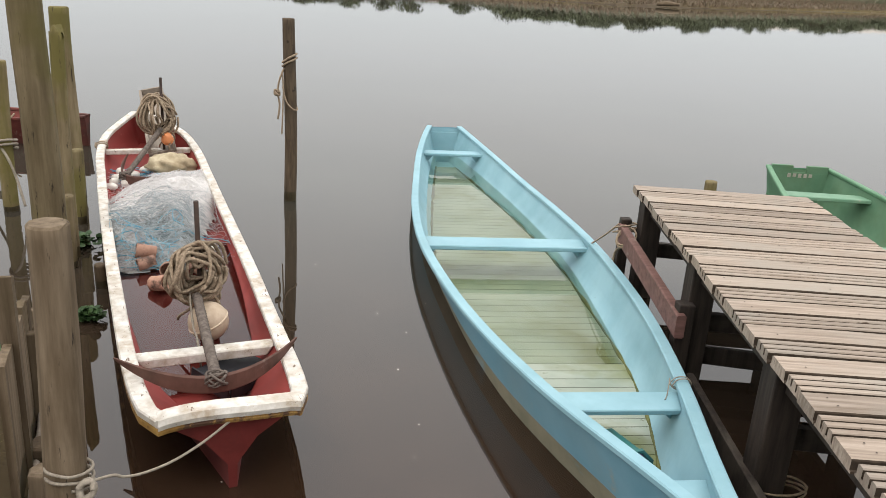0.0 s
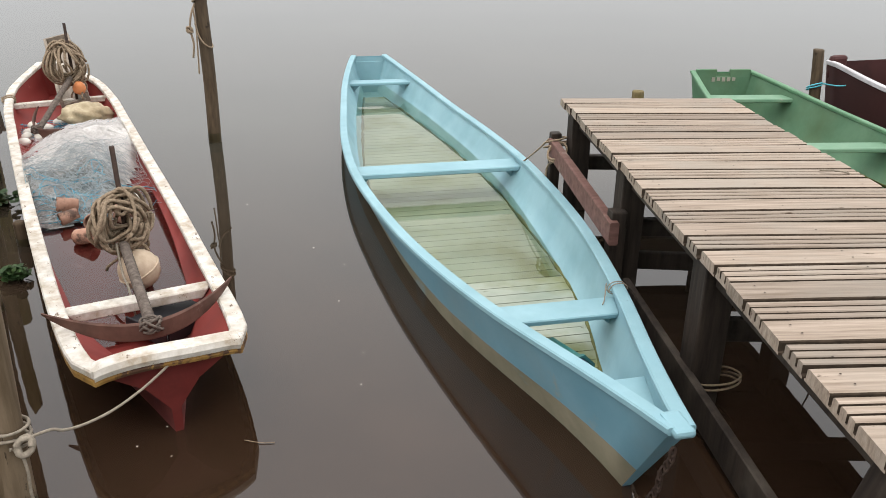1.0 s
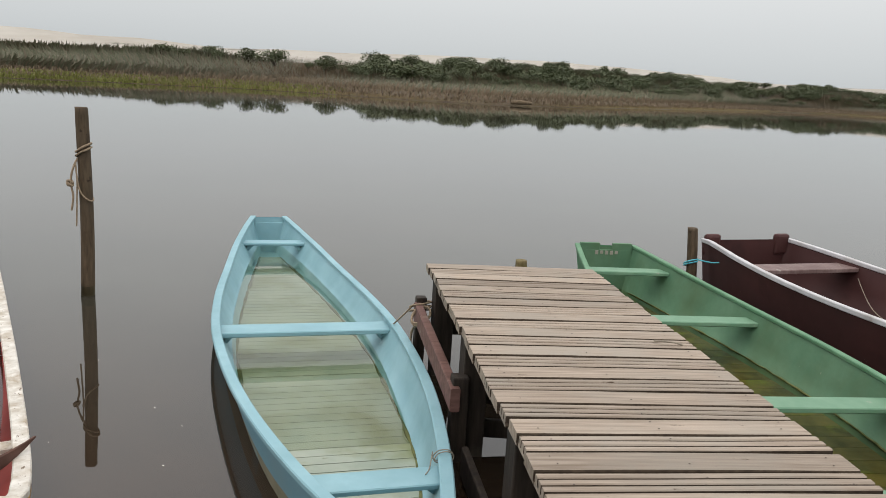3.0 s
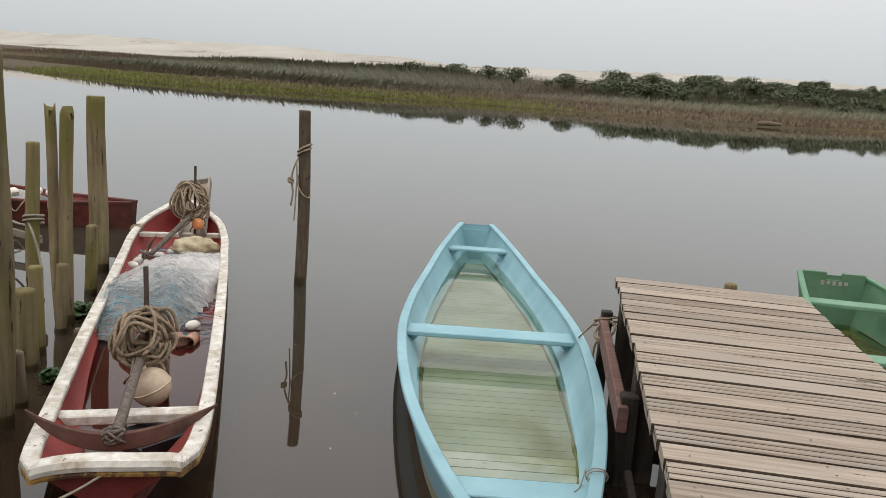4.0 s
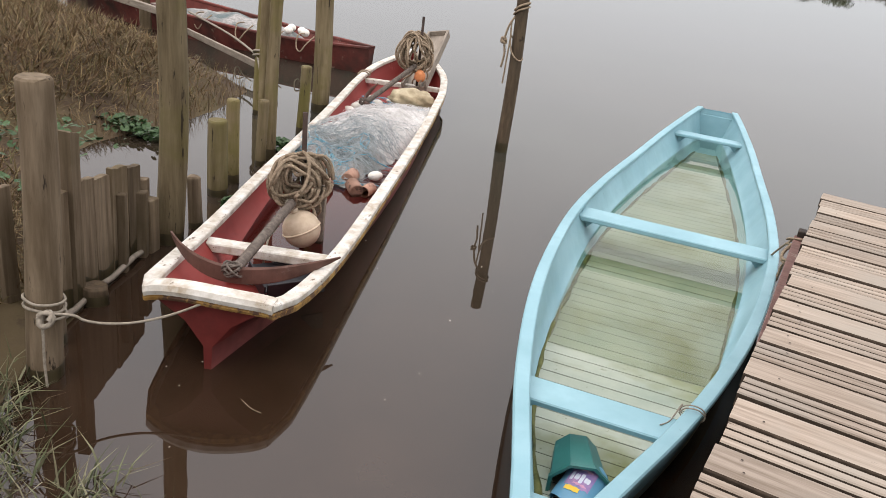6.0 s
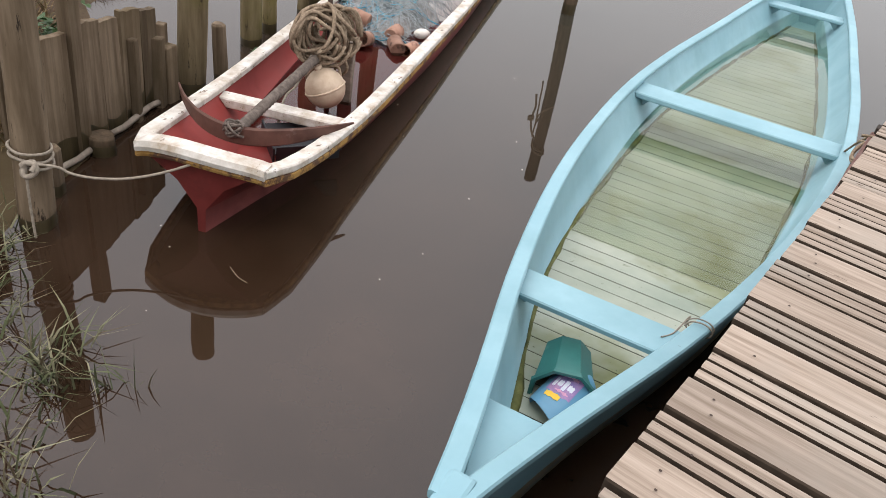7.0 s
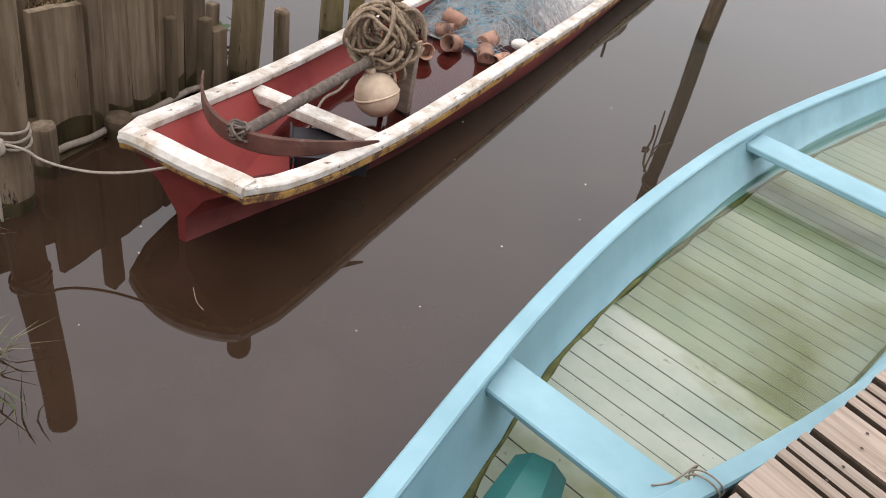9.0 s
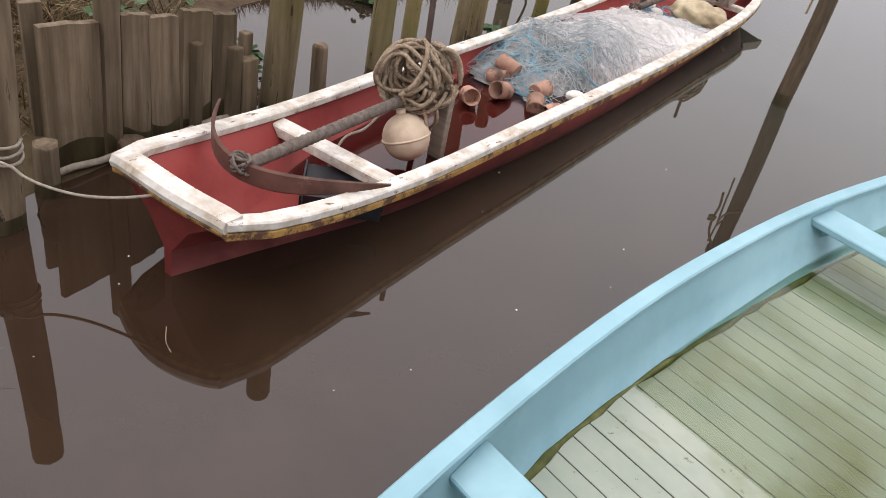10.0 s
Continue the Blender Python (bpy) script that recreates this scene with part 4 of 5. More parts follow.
rope("mooring_rope", turns((-3.440, 6.230, 0.490), 0.075, 2.5, 0.03, tilt=0.3) + [(-3.380, 6.140, 0.440), (-3.320, 6.130, 0.290), (-3.240, 6.080, 0.090)], 0.010, PALE_ROPE, "yellowish rope tied round the grey post")
rope("mooring_rope", [(-6.30, 7.80, 0.36), (-5.2, 7.45, 0.31), (-4.2, 6.95, 0.29), (-3.46, 6.26, 0.50)], 0.012, PALE_ROPE, "pale rope from the far boat to the grey post")


# ---- gear in the red boat ----
def r_at(u, y, z):
    """A place in the red boat, in the world."""
    return red.matrix_basis @ Vector((u, y, z))


def rope_coil(name, label, centre, rad, tall, r, n, seed, facing):
    """Many loose turns of thick rope hung over a rod."""
    rng = random.Random(seed)
    ob = thing(name, label, "rope", group="rope coils")
    for k in range(n):
        a0 = rng.uniform(0, 6.28)
        yaw = facing + rng.gauss(0, 0.42)
        q = rng.uniform(0.58, 1.0)
        off = Vector((rng.uniform(-0.03, 0.03), rng.uniform(-0.07, 0.07), (1 - q) * tall * 0.6 + rng.uniform(-0.025, 0.025)))
        pts = []
        for a in np.linspace(0, 6.283 * 0.985, 32):
            x = q * rad * math.cos(a) * (1 + 0.10 * math.sin(2 * a + a0) - 0.18 * math.sin(a))
            z = q * tall * math.sin(a) - (0.010 if k % 3 else 0.032) * math.cos(3 * a + a0)
            y = 0.045 * math.sin(a + a0) + 0.022 * math.sin(3 * a + a0)
            pts.append(Vector(centre) + off + Vector((x * math.cos(yaw) - y * math.sin(yaw), x * math.sin(yaw) + y * math.cos(yaw), z)))
        bm = bmesh.new()
        tube(bm, pts, r, 6)
        part("turn", bm, ROPE, ob)
    for k in range(4):
        p = Vector(centre) + Vector((rng.uniform(-rad, rad) * 0.8, rng.uniform(-0.1, 0.1), -tall * 0.7))
        dx, dy = rng.uniform(-0.12, 0.12), rng.uniform(-0.10, 0.10)
        bm = bmesh.new()
        tube(bm, [p + Vector((dx * t + 0.03 * math.sin(5 * t), dy * t, -0.16 * t)) for t in np.linspace(0, 1, 9)], r * 0.8, 6)
        part("loose_end", bm, ROPE, ob)
    return ob


rope("mooring_rope", [r_at(5.33 + 0.012 * k, r_H(5.33) - 0.02 + 0.056 * math.cos(k), r_Z(5.33) + 0.036 * math.sin(k)) for k in np.linspace(0, 13, 15)], 0.006, ROPE, "thin rope lashed round the white gunwale by the bow thwart")
rope_coil("rope_coil", "thick coil of brown rope hung on the iron rod", (-1.165, 4.300, 0.415), 0.125, 0.150, 0.0098, 24, 4, 0.5)
rope_coil("rope_coil", "coil of brown rope hung on the bow rod", (-2.985, 7.90, 0.495), 0.150, 0.185, 0.0105, 22, 9, 0.4)


def anchor(name, label, tips, mid, top, rod_base, rod_top, parts=True):
    """A curved blade, a lashed shank and an upright rod."""
    ob = thing(name, label, "anchor", group="anchors")
    l, r, m = Vector(tips[0]), Vector(tips[1]), Vector(mid)
    ctrl = m * 2 - (l + r) / 2
    n = 20
    pts = [l * (1 - t) ** 2 + ctrl * 2 * t * (1 - t) + r * t * t for t in np.linspace(0, 1, n + 1)]
    bm = bmesh.new()
    rings = []
    for i, p in enumerate(pts):
        d = (pts[min(i + 1, n)] - pts[max(i - 1, 0)]).normalized()
        s = Vector((-d.y, d.x, 0)).normalized()
        t = abs(2 * i / n - 1)
        h = 0.040 * (1 - t**3) + 0.004
        w = 0.010 * (1 - 0.6 * t)
        lift = 0.015 * t * t
        rings.append([bm.verts.new(p + s * a * w + Vector((0, 0, b * h + lift))) for a, b in ((-1, -0.8), (0.2, -1), (1, -0.8), (1, 0.8), (0, 1), (-1, 0.8))])
    for a, b in zip(rings, rings[1:]):
        for k in range(6):
            bm.faces.new((a[k], a[(k + 1) % 6], b[(k + 1) % 6], b[k]))
    bm.faces.new(rings[0][::-1])
    bm.faces.new(rings[-1])
    part("blade", bm, RUSTY_BLADE, ob, "rust-brown curved blade")
    bm = bmesh.new()
    a, b = m + Vector((0, 0, 0.01)), Vector(top)
    nn = 60
    tube(bm, [a.lerp(b, i / nn) for i in range(nn + 1)], [0.022 + 0.004 * (i % 2) for i in range(nn + 1)], 9)
    part("shank", bm, DARK_ROPE, ob, "shank wound with dark cord")
    rng = random.Random(3)
    for k in range(6):
        q = [rng.uniform(-1, 1) for _ in range(3)]
        bm = bmesh.new()
        tube(bm, [a + Vector((0.036 * math.cos(t) + 0.01 * q[0], 0.030 * math.sin(t + q[1]), 0.015 + 0.026 * math.sin(t * 1.0 + k))) for t in np.linspace(0, 6.2, 14)], 0.006, 6)
        part("lashing_turn", bm, DARK_ROPE, ob)
    bm = bmesh.new()
    tube(bm, [rod_base, Vector(rod_base).lerp(Vector(rod_top), 0.5), rod_top], 0.0135, 8)
    part("rod", bm, IRON, ob, "upright rusty iron rod")
    return ob


anchor("anchor", "big rusty anchor laid across the stern with lashed shank", ((-1.187, 3.476, 0.318), (-0.514, 3.922, 0.285)), (-0.715, 3.432, 0.290), (-1.125, 4.225, 0.325), (-1.155, 4.35, 0.015), (-1.150, 4.318, 0.806))
anchor("anchor", "second anchor with an upright rod near the bow", ((-3.08, 7.42, 0.21), (-2.55, 6.95, 0.16)), (-2.93, 7.05, 0.10), (-2.95, 7.83, 0.39), (-2.955, 7.90, 0.06), (-2.963, 7.91, 0.862))

# upright wooden crutch under the near coil
bm = bmesh.new()
box(bm, -0.035, 0.035, -0.02, 0.02, 0.012, 0.38, 0.005)
crutch = tagged(part("wooden_crutch", bm, OLD_BOARD), "grey wooden upright standing in the red boat", "post")
crutch.matrix_basis = pose(-1.15, 4.47, 0, 3, 2, 25)

# round buoy with a raised seam
buoy = thing("round_buoy", "faded beige round plastic buoy with a raised seam", "buoy", pose(-1.085, 4.265, 0.172, 12, -20, 0))
bm = bmesh.new()
bmesh.ops.create_uvsphere(bm, u_segments=28, v_segments=18, radius=0.105)
for f in bm.faces:
    f.smooth = True
part("ball", bm, BUOY, buoy)
bm = bmesh.new()
tube(bm, [(0.105 * math.cos(a), 0.105 * math.sin(a), 0) for a in np.linspace(0, 6.2832, 33)], 0.006, 6, False)
part("seam", bm, BUOY, buoy)
bm = bmesh.new()
tube(bm, [(0, 0, 0.095), (0, 0, 0.125)], 0.022, 10)
part("neck", bm, BUOY, buoy)
rope("buoy_cord", [(-1.105, 4.270, 0.290), (-1.125, 4.290, 0.330), (-1.145, 4.310, 0.370)], 0.008, ROPE, "cord holding the round buoy to the coil")
rope("hanging_cord", [(-1.165, 4.230, 0.330), (-1.085, 4.070, 0.230), (-1.005, 3.930, 0.220), (-0.945, 3.830, 0.050)], 0.006, PALE_ROPE, "pale cord hanging from the coil over the thwart")


def float_cup(at, r, h, seed):
    """A short terracotta-coloured hollow cylinder."""
    bm = bmesh.new()
    seg = 16
    prof = [(r * 0.92, 0), (r, 0.006), (r * 1.0, h), (r * 0.86, h), (r * 0.82, 0.02), (0.001, 0.02)]
    rings = [[bm.verts.new((q * math.cos(2 * math.pi * k / seg), q * math.sin(2 * math.pi * k / seg), z)) for k in range(seg)] for q, z in prof]
    for a, b in zip(rings, rings[1:]):
        for k in range(seg):
            f = bm.faces.new((a[k], a[(k + 1) % seg], b[(k + 1) % seg], b[k]))
            f.smooth = True
    bm.faces.new(rings[0][::-1])
    ob = tagged(part("float_cylinder", bm, CLAY), "terracotta-coloured hollow float cylinder lying among the gear", "float", "float cylinders")
    ob.matrix_basis = at
    return ob


rng = random.Random(21)
for u, y, z, yaw in ((2.12, 0.17, 0.06, 70), (2.36, 0.06, 0.06, 20), (2.44, 0.24, 0.07, 130), (2.46, -0.06, 0.07, 200), (2.55, 0.12, 0.10, 300), (2.42, -0.24, 0.05, 10), (2.30, -0.16, 0.05, 240)):
    p = r_at(u, y, z)
    float_cup(pose(p.x, p.y, p.z, 82 + rng.uniform(-12, 12), rng.uniform(-15, 15), yaw), 0.046 * rng.uniform(0.9, 1.1), 0.12 * rng.uniform(0.8, 1.15), 1)

# net heap
net = thing("fishing_net", "heap of bleached gill net with blue and grey threads", "net", red.matrix_basis.copy())


def net_top(u, y):
    near = 2.45 + 0.9 * max(0.0, -y - 0.06) / 0.3 + 0.12 * noise.noise((y * 5, 0, 3))
    far = 4.85 - 0.75 * max(0.0, y) / 0.35
    t = (u - near) / (far - near)
    if t <= 0 or t >= 1:
        return 0.03
    lump = 0.09 * noise.noise((u * 2.2, y * 3.0, 1)) + 0.045 * noise.noise((u * 6, y * 6, 4)) + 0.02 * noise.noise((u * 15, y * 15, 2))
    ridge = min(t / 0.30, 1) ** 0.8 * min((1 - t) / 0.40, 1) ** 0.9
    return 0.03 + (0.195 + lump) * ridge * (1 - 0.35 * (y / 0.45) ** 2)


bm = bmesh.new()
NU, NY = 60, 22
grid = []
for i in range(NU + 1):
    u = 2.40 + 2.75 * i / NU
    row = []
    for j in range(NY + 1):
        w = -1 + 2 * j / NY
        z = net_top(u, 0.45 * w)
        y = w * (r_side(u, min(z, r_Z(u)), 0.036))
        row.append(bm.verts.new((u, y, max(z, 0.012))))
    grid.append(row)
for a, b in zip(grid, grid[1:]):
    for j in range(NY):
        if max(v.co.z for v in (a[j], a[j + 1], b[j + 1], b[j])) > 0.031:
            bm.faces.new((a[j], a[j + 1], b[j + 1], b[j])).smooth = True
bmesh.ops.delete(bm, geom=[v for v in bm.verts if not v.link_faces], context="VERTS")
mound = part("mound", bm, NET, net)
mound.data.materials.append(OLD_NET)
for f in mound.data.polygons:
    if f.center.x < 3.12 + 0.35 * noise.noise((f.center.x * 2, f.center.y * 4, 7)) + 0.3 * f.center.y:
        f.material_index = 1


def threads(name, n, lo, hi, span, r, mat, seed, rise=0.03, label="", wild=1.0):
    rng = random.Random(seed)
    bm = bmesh.new()
    for _ in range(n):
        u = rng.uniform(lo, hi)
        y = rng.uniform(-0.36, 0.36)
        if net_top(u, y) < 0.04:
            y = rng.uniform(-0.1, 0.36)
        a = rng.uniform(0, 6.28)
        curl = rng.uniform(-5, 5) * wild
        pts = []
        L = span * rng.uniform(0.4, 1.2)
        for k in range(9):
            uu, yy = min(max(u, 2.42), 5.1), min(max(y, -0.39), 0.39)
            pts.append((uu, yy, net_top(uu, yy) + 0.006 + rise * abs(math.sin(k * 0.7 + a))))
            u += L / 8 * math.cos(a)
            y += L / 8 * math.sin(a)
            a += curl / 8 + rng.uniform(-0.5, 0.5)
        tube(bm, pts, r, 3, False)
    return part(name, bm, mat, net, label)


threads("pale_threads", 900, 3.2, 4.8, 0.35, 0.0010, THREAD, 5, 0.035, "bleached mesh threads")
threads("grey_threads", 400, 2.45, 3.45, 0.45, 0.0015, GREY_THREAD, 6, 0.04, "grey-blue net threads")
threads("blue_threads", 30, 2.42, 2.95, 0.6, 0.0030, BLUE_THREAD, 7, 0.03, "bright blue net cord", 1.6)
threads("blue_threads", 60, 4.55, 5.05, 0.35, 0.004, BLUE_THREAD, 17, 0.03, "bright blue net cord", 1.6)


def egg_float(p, r, yaw):
    bm = bmesh.new()
    bmesh.ops.create_uvsphere(bm, u_segments=14, v_segments=10, radius=r)
    for v in bm.verts:
        v.co.x *= 1.5
        v.co.z *= 0.9
    for f in bm.faces:
        f.smooth = True
    ob = tagged(part("net_float", bm, WHITE_FLOAT), "small off-white oval net float on the net", "float", "net floats")
    ob.matrix_basis = pose(p.x, p.y, p.z, 0, 0, yaw)


for u, y, yaw in ((4.75, 0.30, 20), (4.62, 0.33, 80), (4.55, 0.24, 130), (4.85, 0.16, 10), (5.02, 0.05, 40), (5.10, -0.10, 15), (4.98, 0.27, 100), (2.66, -0.22, 60), (4.45, 0.36, 10)):
    egg_float(r_at(u, y, net_top(u, y) + 0.03), 0.038, yaw)

# folded sack, orange buoy and plank in the bow
bm = bmesh.new()
bmesh.ops.create_icosphere(bm, subdivisions=4, radius=1)
for v in bm.verts:
    q = 1 + 0.25 * noise.noise(v.co * 2.2) + 0.08 * noise.noise(v.co * 6)
    v.co = Vector((v.co.x * 0.24 * q, v.co.y * 0.17 * q, max(v.co.z * 0.11 * q, -0.07)))
for f in bm.faces:
    f.smooth = True
sack = tagged(part("sack", bm, BURLAP), "crumpled stained sack lying against the bow thwart", "sack")
sack.matrix_basis = pose(-2.71, 7.53, 0.125, 0, 10, 60)
bm = bmesh.new()
bmesh.ops.create_uvsphere(bm, u_segments=18, v_segments=12, radius=0.058)
for v in bm.verts:
    if v.co.z > 0.03:
        v.co.z *= 1.25
for f in bm.faces:
    f.smooth = True
ob = tagged(part("orange_buoy", bm, ORANGE), "small orange buoy hanging by the bow rod", "buoy")
ob.matrix_basis = pose(-2.90, 7.86, 0.29, 30, 10, 0)
bm = bmesh.new()
box(bm, -0.85, 0.95, -0.125, 0.125, -0.014, 0.014, 0.004)
box(bm, -0.85, 0.95, 0.10, 0.13, -0.02, 0.07, 0.004)
box(bm, -0.85, 0.95, -0.13, -0.10, -0.02, 0.07, 0.004)
box(bm, 0.92, 0.95, -0.10, 0.10, 0.014, 0.07, 0.004)
plank = tagged(part("bow_plank", bm, OLD_BOARD), "grey board leaning out over the bow", "plank")
plank.matrix_basis = Matrix.Translation((-3.34, 8.60, 0.29)) @ Matrix.Rotation(math.atan2(0.86, -0.45), 4, "Z") @ Matrix.Rotation(radians(-9), 4, "Y") @ Matrix.Rotation(radians(-12), 4, "X")
bm = bmesh.new()
box(bm, -0.16, 0.16, -0.12, 0.12, -0.004, 0.004, 0.003)
for v in bm.verts:
    v.co.z += 3.2 * v.co.y**2 - 0.2 * v.co.x * v.co.y
box(bm, -0.15, 0.15, -0.125, -0.115, 0.0, 0.085, 0.003)
box(bm, -0.165, -0.155, -0.12, 0.12, 0.0, 0.075, 0.003)
ob = tagged(part("plastic_scoop", bm, BLACK_PLASTIC), "black plastic scoop lying in the stern", "scoop")
p = r_at(0.76, -0.12, 0.075)
ob.matrix_basis = pose(p.x, p.y, p.z, 8, 0, 65)

# ---- things in the blue boat ----
pot = thing("plastic_pot", "dark green eight-sided plastic plant pot lying on its side", "pot")
bm = bmesh.new()
seg = 8
prof = [(0.0, 0.0), (0.088, 0.0), (0.095, 0.006), (0.126, 0.225), (0.132, 0.235), (0.128, 0.24), (0.118, 0.235), (0.090, 0.012), (0.0, 0.010)]
rings = [[bm.verts.new((max(q, 0.001) * math.cos(math.pi / 8 + 2 * math.pi * k / seg), max(q, 0.001) * math.sin(math.pi / 8 + 2 * math.pi * k / seg), z)) for k in range(seg)] for q, z in prof]
for a, b in zip(rings, rings[1:]):
    for k in range(seg):
        bm.faces.new((a[k], a[(k + 1) % seg], b[(k + 1) % seg], b[k]))
part("body", bm, POT, pot)
bm = bmesh.new()
rings = [[bm.verts.new((q * math.cos(math.pi / 8 + 2 * math.pi * k / 8), q * math.sin(math.pi / 8 + 2 * math.pi * k / 8), z)) for k in range(8)] for q, z in ((0.127, 0.222), (0.137, 0.226), (0.138, 0.243), (0.124, 0.243))]
for a, b in zip(rings, rings[1:] + rings[:1]):
    for k in range(8):
        bm.faces.new((a[k], a[(k + 1) % 8], b[(k + 1) % 8], b[k]))
part("rim", bm, POT, pot)
d = Vector((0.30, -0.52, -0.06)).normalized()
pot.matrix_basis = Matrix.Translation((0.925, 3.615, 0.105)) @ d.to_track_quat("Z", "X").to_matrix().to_4x4() @ Matrix.Scale(0.86, 4)

bottle = thing("cut_bottle", "blue plastic bottle cut open as a bailer, lying in the pot", "bottle")
bm = bmesh.new()
seg = 24
prof = [(0.02, -0.02), (0.04, 0.0), (0.072, 0.03), (0.082, 0.07), (0.085, 0.20), (0.084, 0.26)]
rings = []
for i, (q, z) in enumerate(prof):
    ring = []
    for k in range(seg):
        a = 2 * math.pi * k / seg
        zz = z + (0.035 * math.cos(a - 0.4) if i == len(prof) - 1 else 0)
        ring.append(bm.verts.new((q * 1.0 * math.cos(a), q * 0.72 * math.sin(a), zz)))
    rings.append(ring)
for a, b in zip(rings, rings[1:]):
    for k in range(seg):
        f = bm.faces.new((a[k], a[(k + 1) % seg], b[(k + 1) % seg], b[k]))
        f.smooth = True
bm.faces.new(rings[0][::-1])
part("body", bm, BOTTLE, bottle)


def print_patch(name, x0, x1, z0, z1, mat, lift, rag=0.0):
    """A printed patch that follows the bottle's side."""
    bm = bmesh.new()
    cols = []
    for i in range(9):
        x = x0 + (x1 - x0) * i / 8
        e = rag * math.sin(i * 1.9)
        y = 0.72 * math.sqrt(max(0.0845**2 - x * x, 0)) + lift
        cols.append([bm.verts.new((x, y, z0 + e)), bm.verts.new((x, y, z1 - e))])
    for a, b in zip(cols, cols[1:]):
        bm.faces.new((a[0], b[0], b[1], a[1]))
    part(name, bm, mat, bottle)


print_patch("label_ground", -0.050, 0.048, 0.070, 0.185, LABEL_B, 0.0015, 0.006)
for x0, x1, z0, z1, m in ((-0.042, -0.030, 0.112, 0.158, LABEL_A), (-0.026, -0.008, 0.120, 0.150, LABEL_A), (-0.004, 0.010, 0.112, 0.162, LABEL_A), (0.014, 0.036, 0.122, 0.148, LABEL_A), (-0.03, 0.03, 0.084, 0.096, LABEL_D), (-0.02, 0.034, 0.164, 0.174, LABEL_D)):
    print_patch("label_bar", x0, x1, z0, z1, m, 0.003, 0.003)
print_patch("label_badge", -0.040, 0.018, 0.188, 0.212, LABEL_C, 0.003, 0.002)
d = Vector((0.02, -0.90, -0.17)).normalized()
side_v = Vector((0.95, 0.05, 0.0)).normalized()
up_v = side_v.cross(d).normalized()
if up_v.z < 0:
    up_v = -up_v
side_v = up_v.cross(d).normalized()
bottle.matrix_basis = Matrix.Translation((1.035, 3.55, 0.118)) @ Matrix((side_v, up_v, d)).transposed().to_4x4() @ Matrix.Scale(0.9, 4)

# ---- far red boat: nets, floats, white bundle ----
bm = bmesh.new()
bmesh.ops.create_grid(bm, x_segments=30, y_segments=12, size=1)
for v in bm.verts:
    u = 2.9 + v.co.x * 1.3
    y = v.co.y * f_side(u, 0.2, 0.04)
    v.co = Vector((u, y, 0.16 + 0.17 * (1 - v.co.x**2) * (1 - v.co.y**2) + 0.05 * noise.noise((u * 4, y * 4, 0))))
for f in bm.faces:
    f.smooth = True
ob = tagged(part("fishing_net", bm, OLD_NET), "dull net heaped in the far red boat", "net")
ob.matrix_basis = rear.matrix_basis.copy()
for u, y in ((3.9, 0.05), (3.8, -0.08), (3.7, 0.1), (4.0, -0.02), (3.55, -0.1), (3.2, 0.15)):
    p = rear.matrix_basis @ Vector((u, y, 0.31))
    egg_float(p, 0.05, 40 * u)
for u in (1.5, 2.3):
    thwart(rear, f_pt, f_side, u, 0.25, 0.12, 0.04, OLD_BOARD)
for k, (u, y) in enumerate(((2.6, -0.36), (3.3, -0.40), (3.7, -0.33), (4.1, -0.26))):
    p = rear.matrix_basis @ Vector((u, y, 0.30))
    rope("trailing_rope", [p + Vector((0, 0.1, 0.03)), p + Vector((0.02, -0.03, 0.02)), p + Vector((0.05, -0.08, -0.10)), p + Vector((0.12, -0.09, -0.14)), p + Vector((0.18, -0.06, -0.05)), p + Vector((0.2, 0.05, 0.03))], 0.008, ROPE, "rope trailing over the far boat's side", seed=k)

# ---- small cords and litter ----
rope("cord", turns((3.860, 8.060, 0.330), 0.062, 2.0, 0.02, tilt=0.4) + [(4.040, 7.960, 0.380), (4.110, 7.850, 0.420)], 0.007, TURQUOISE, "turquoise cord tying the maroon bow to its post")
rope("cord", [(5.340, 7.850, 0.500), (5.310, 7.600, 0.300), (5.240, 7.200, 0.160), (5.290, 6.800, 0.120), (5.490, 6.500, 0.100)], 0.004, PALE_ROPE, "thin pale cord lying inside the maroon boat")
rope("cord", [(2.30, 4.32, 0.735), (2.36, 4.28, 0.745), (2.44, 4.30, 0.72), (2.50, 4.36, 0.62), (2.62, 4.45, 0.42)], 0.005, PALE_ROPE, "short pale cord over the deck edge")
for pts, r in (([(-0.280, 3.090, 0.004), (-0.210, 3.075, 0.004), (-0.160, 3.080, 0.004)], 0.003), ([(1.340, 2.460, 0.004), (1.360, 2.320, 0.004)], 0.008)):
    rope("floating_twig", pts, r * 0.55, ROPE, "pale dead twig floating on the water", category="twig")
rng = random.Random(61)
for _ in range(22):
    x, y = rng.uniform(-1.2, 0.6), rng.uniform(2.4, 7.0)
    if x > 0.15 * (6 - y) and y < 6 and x > 0.2:
        continue
    bm = bmesh.new()
    q = rng.uniform(0.002, 0.0042)
    bm.faces.new([bm.verts.new((q * (1 + 0.4 * rng.random()) * math.cos(a), q * math.sin(a), 0)) for a in np.linspace(0, 5, 6)])
    ob = part("floating_speck", bm, WHITE_FLOAT)
    ob.matrix_basis = pose(x, y, 0.002)
    tagged(ob, "tiny pale speck floating on the water", "speck", "floating specks")
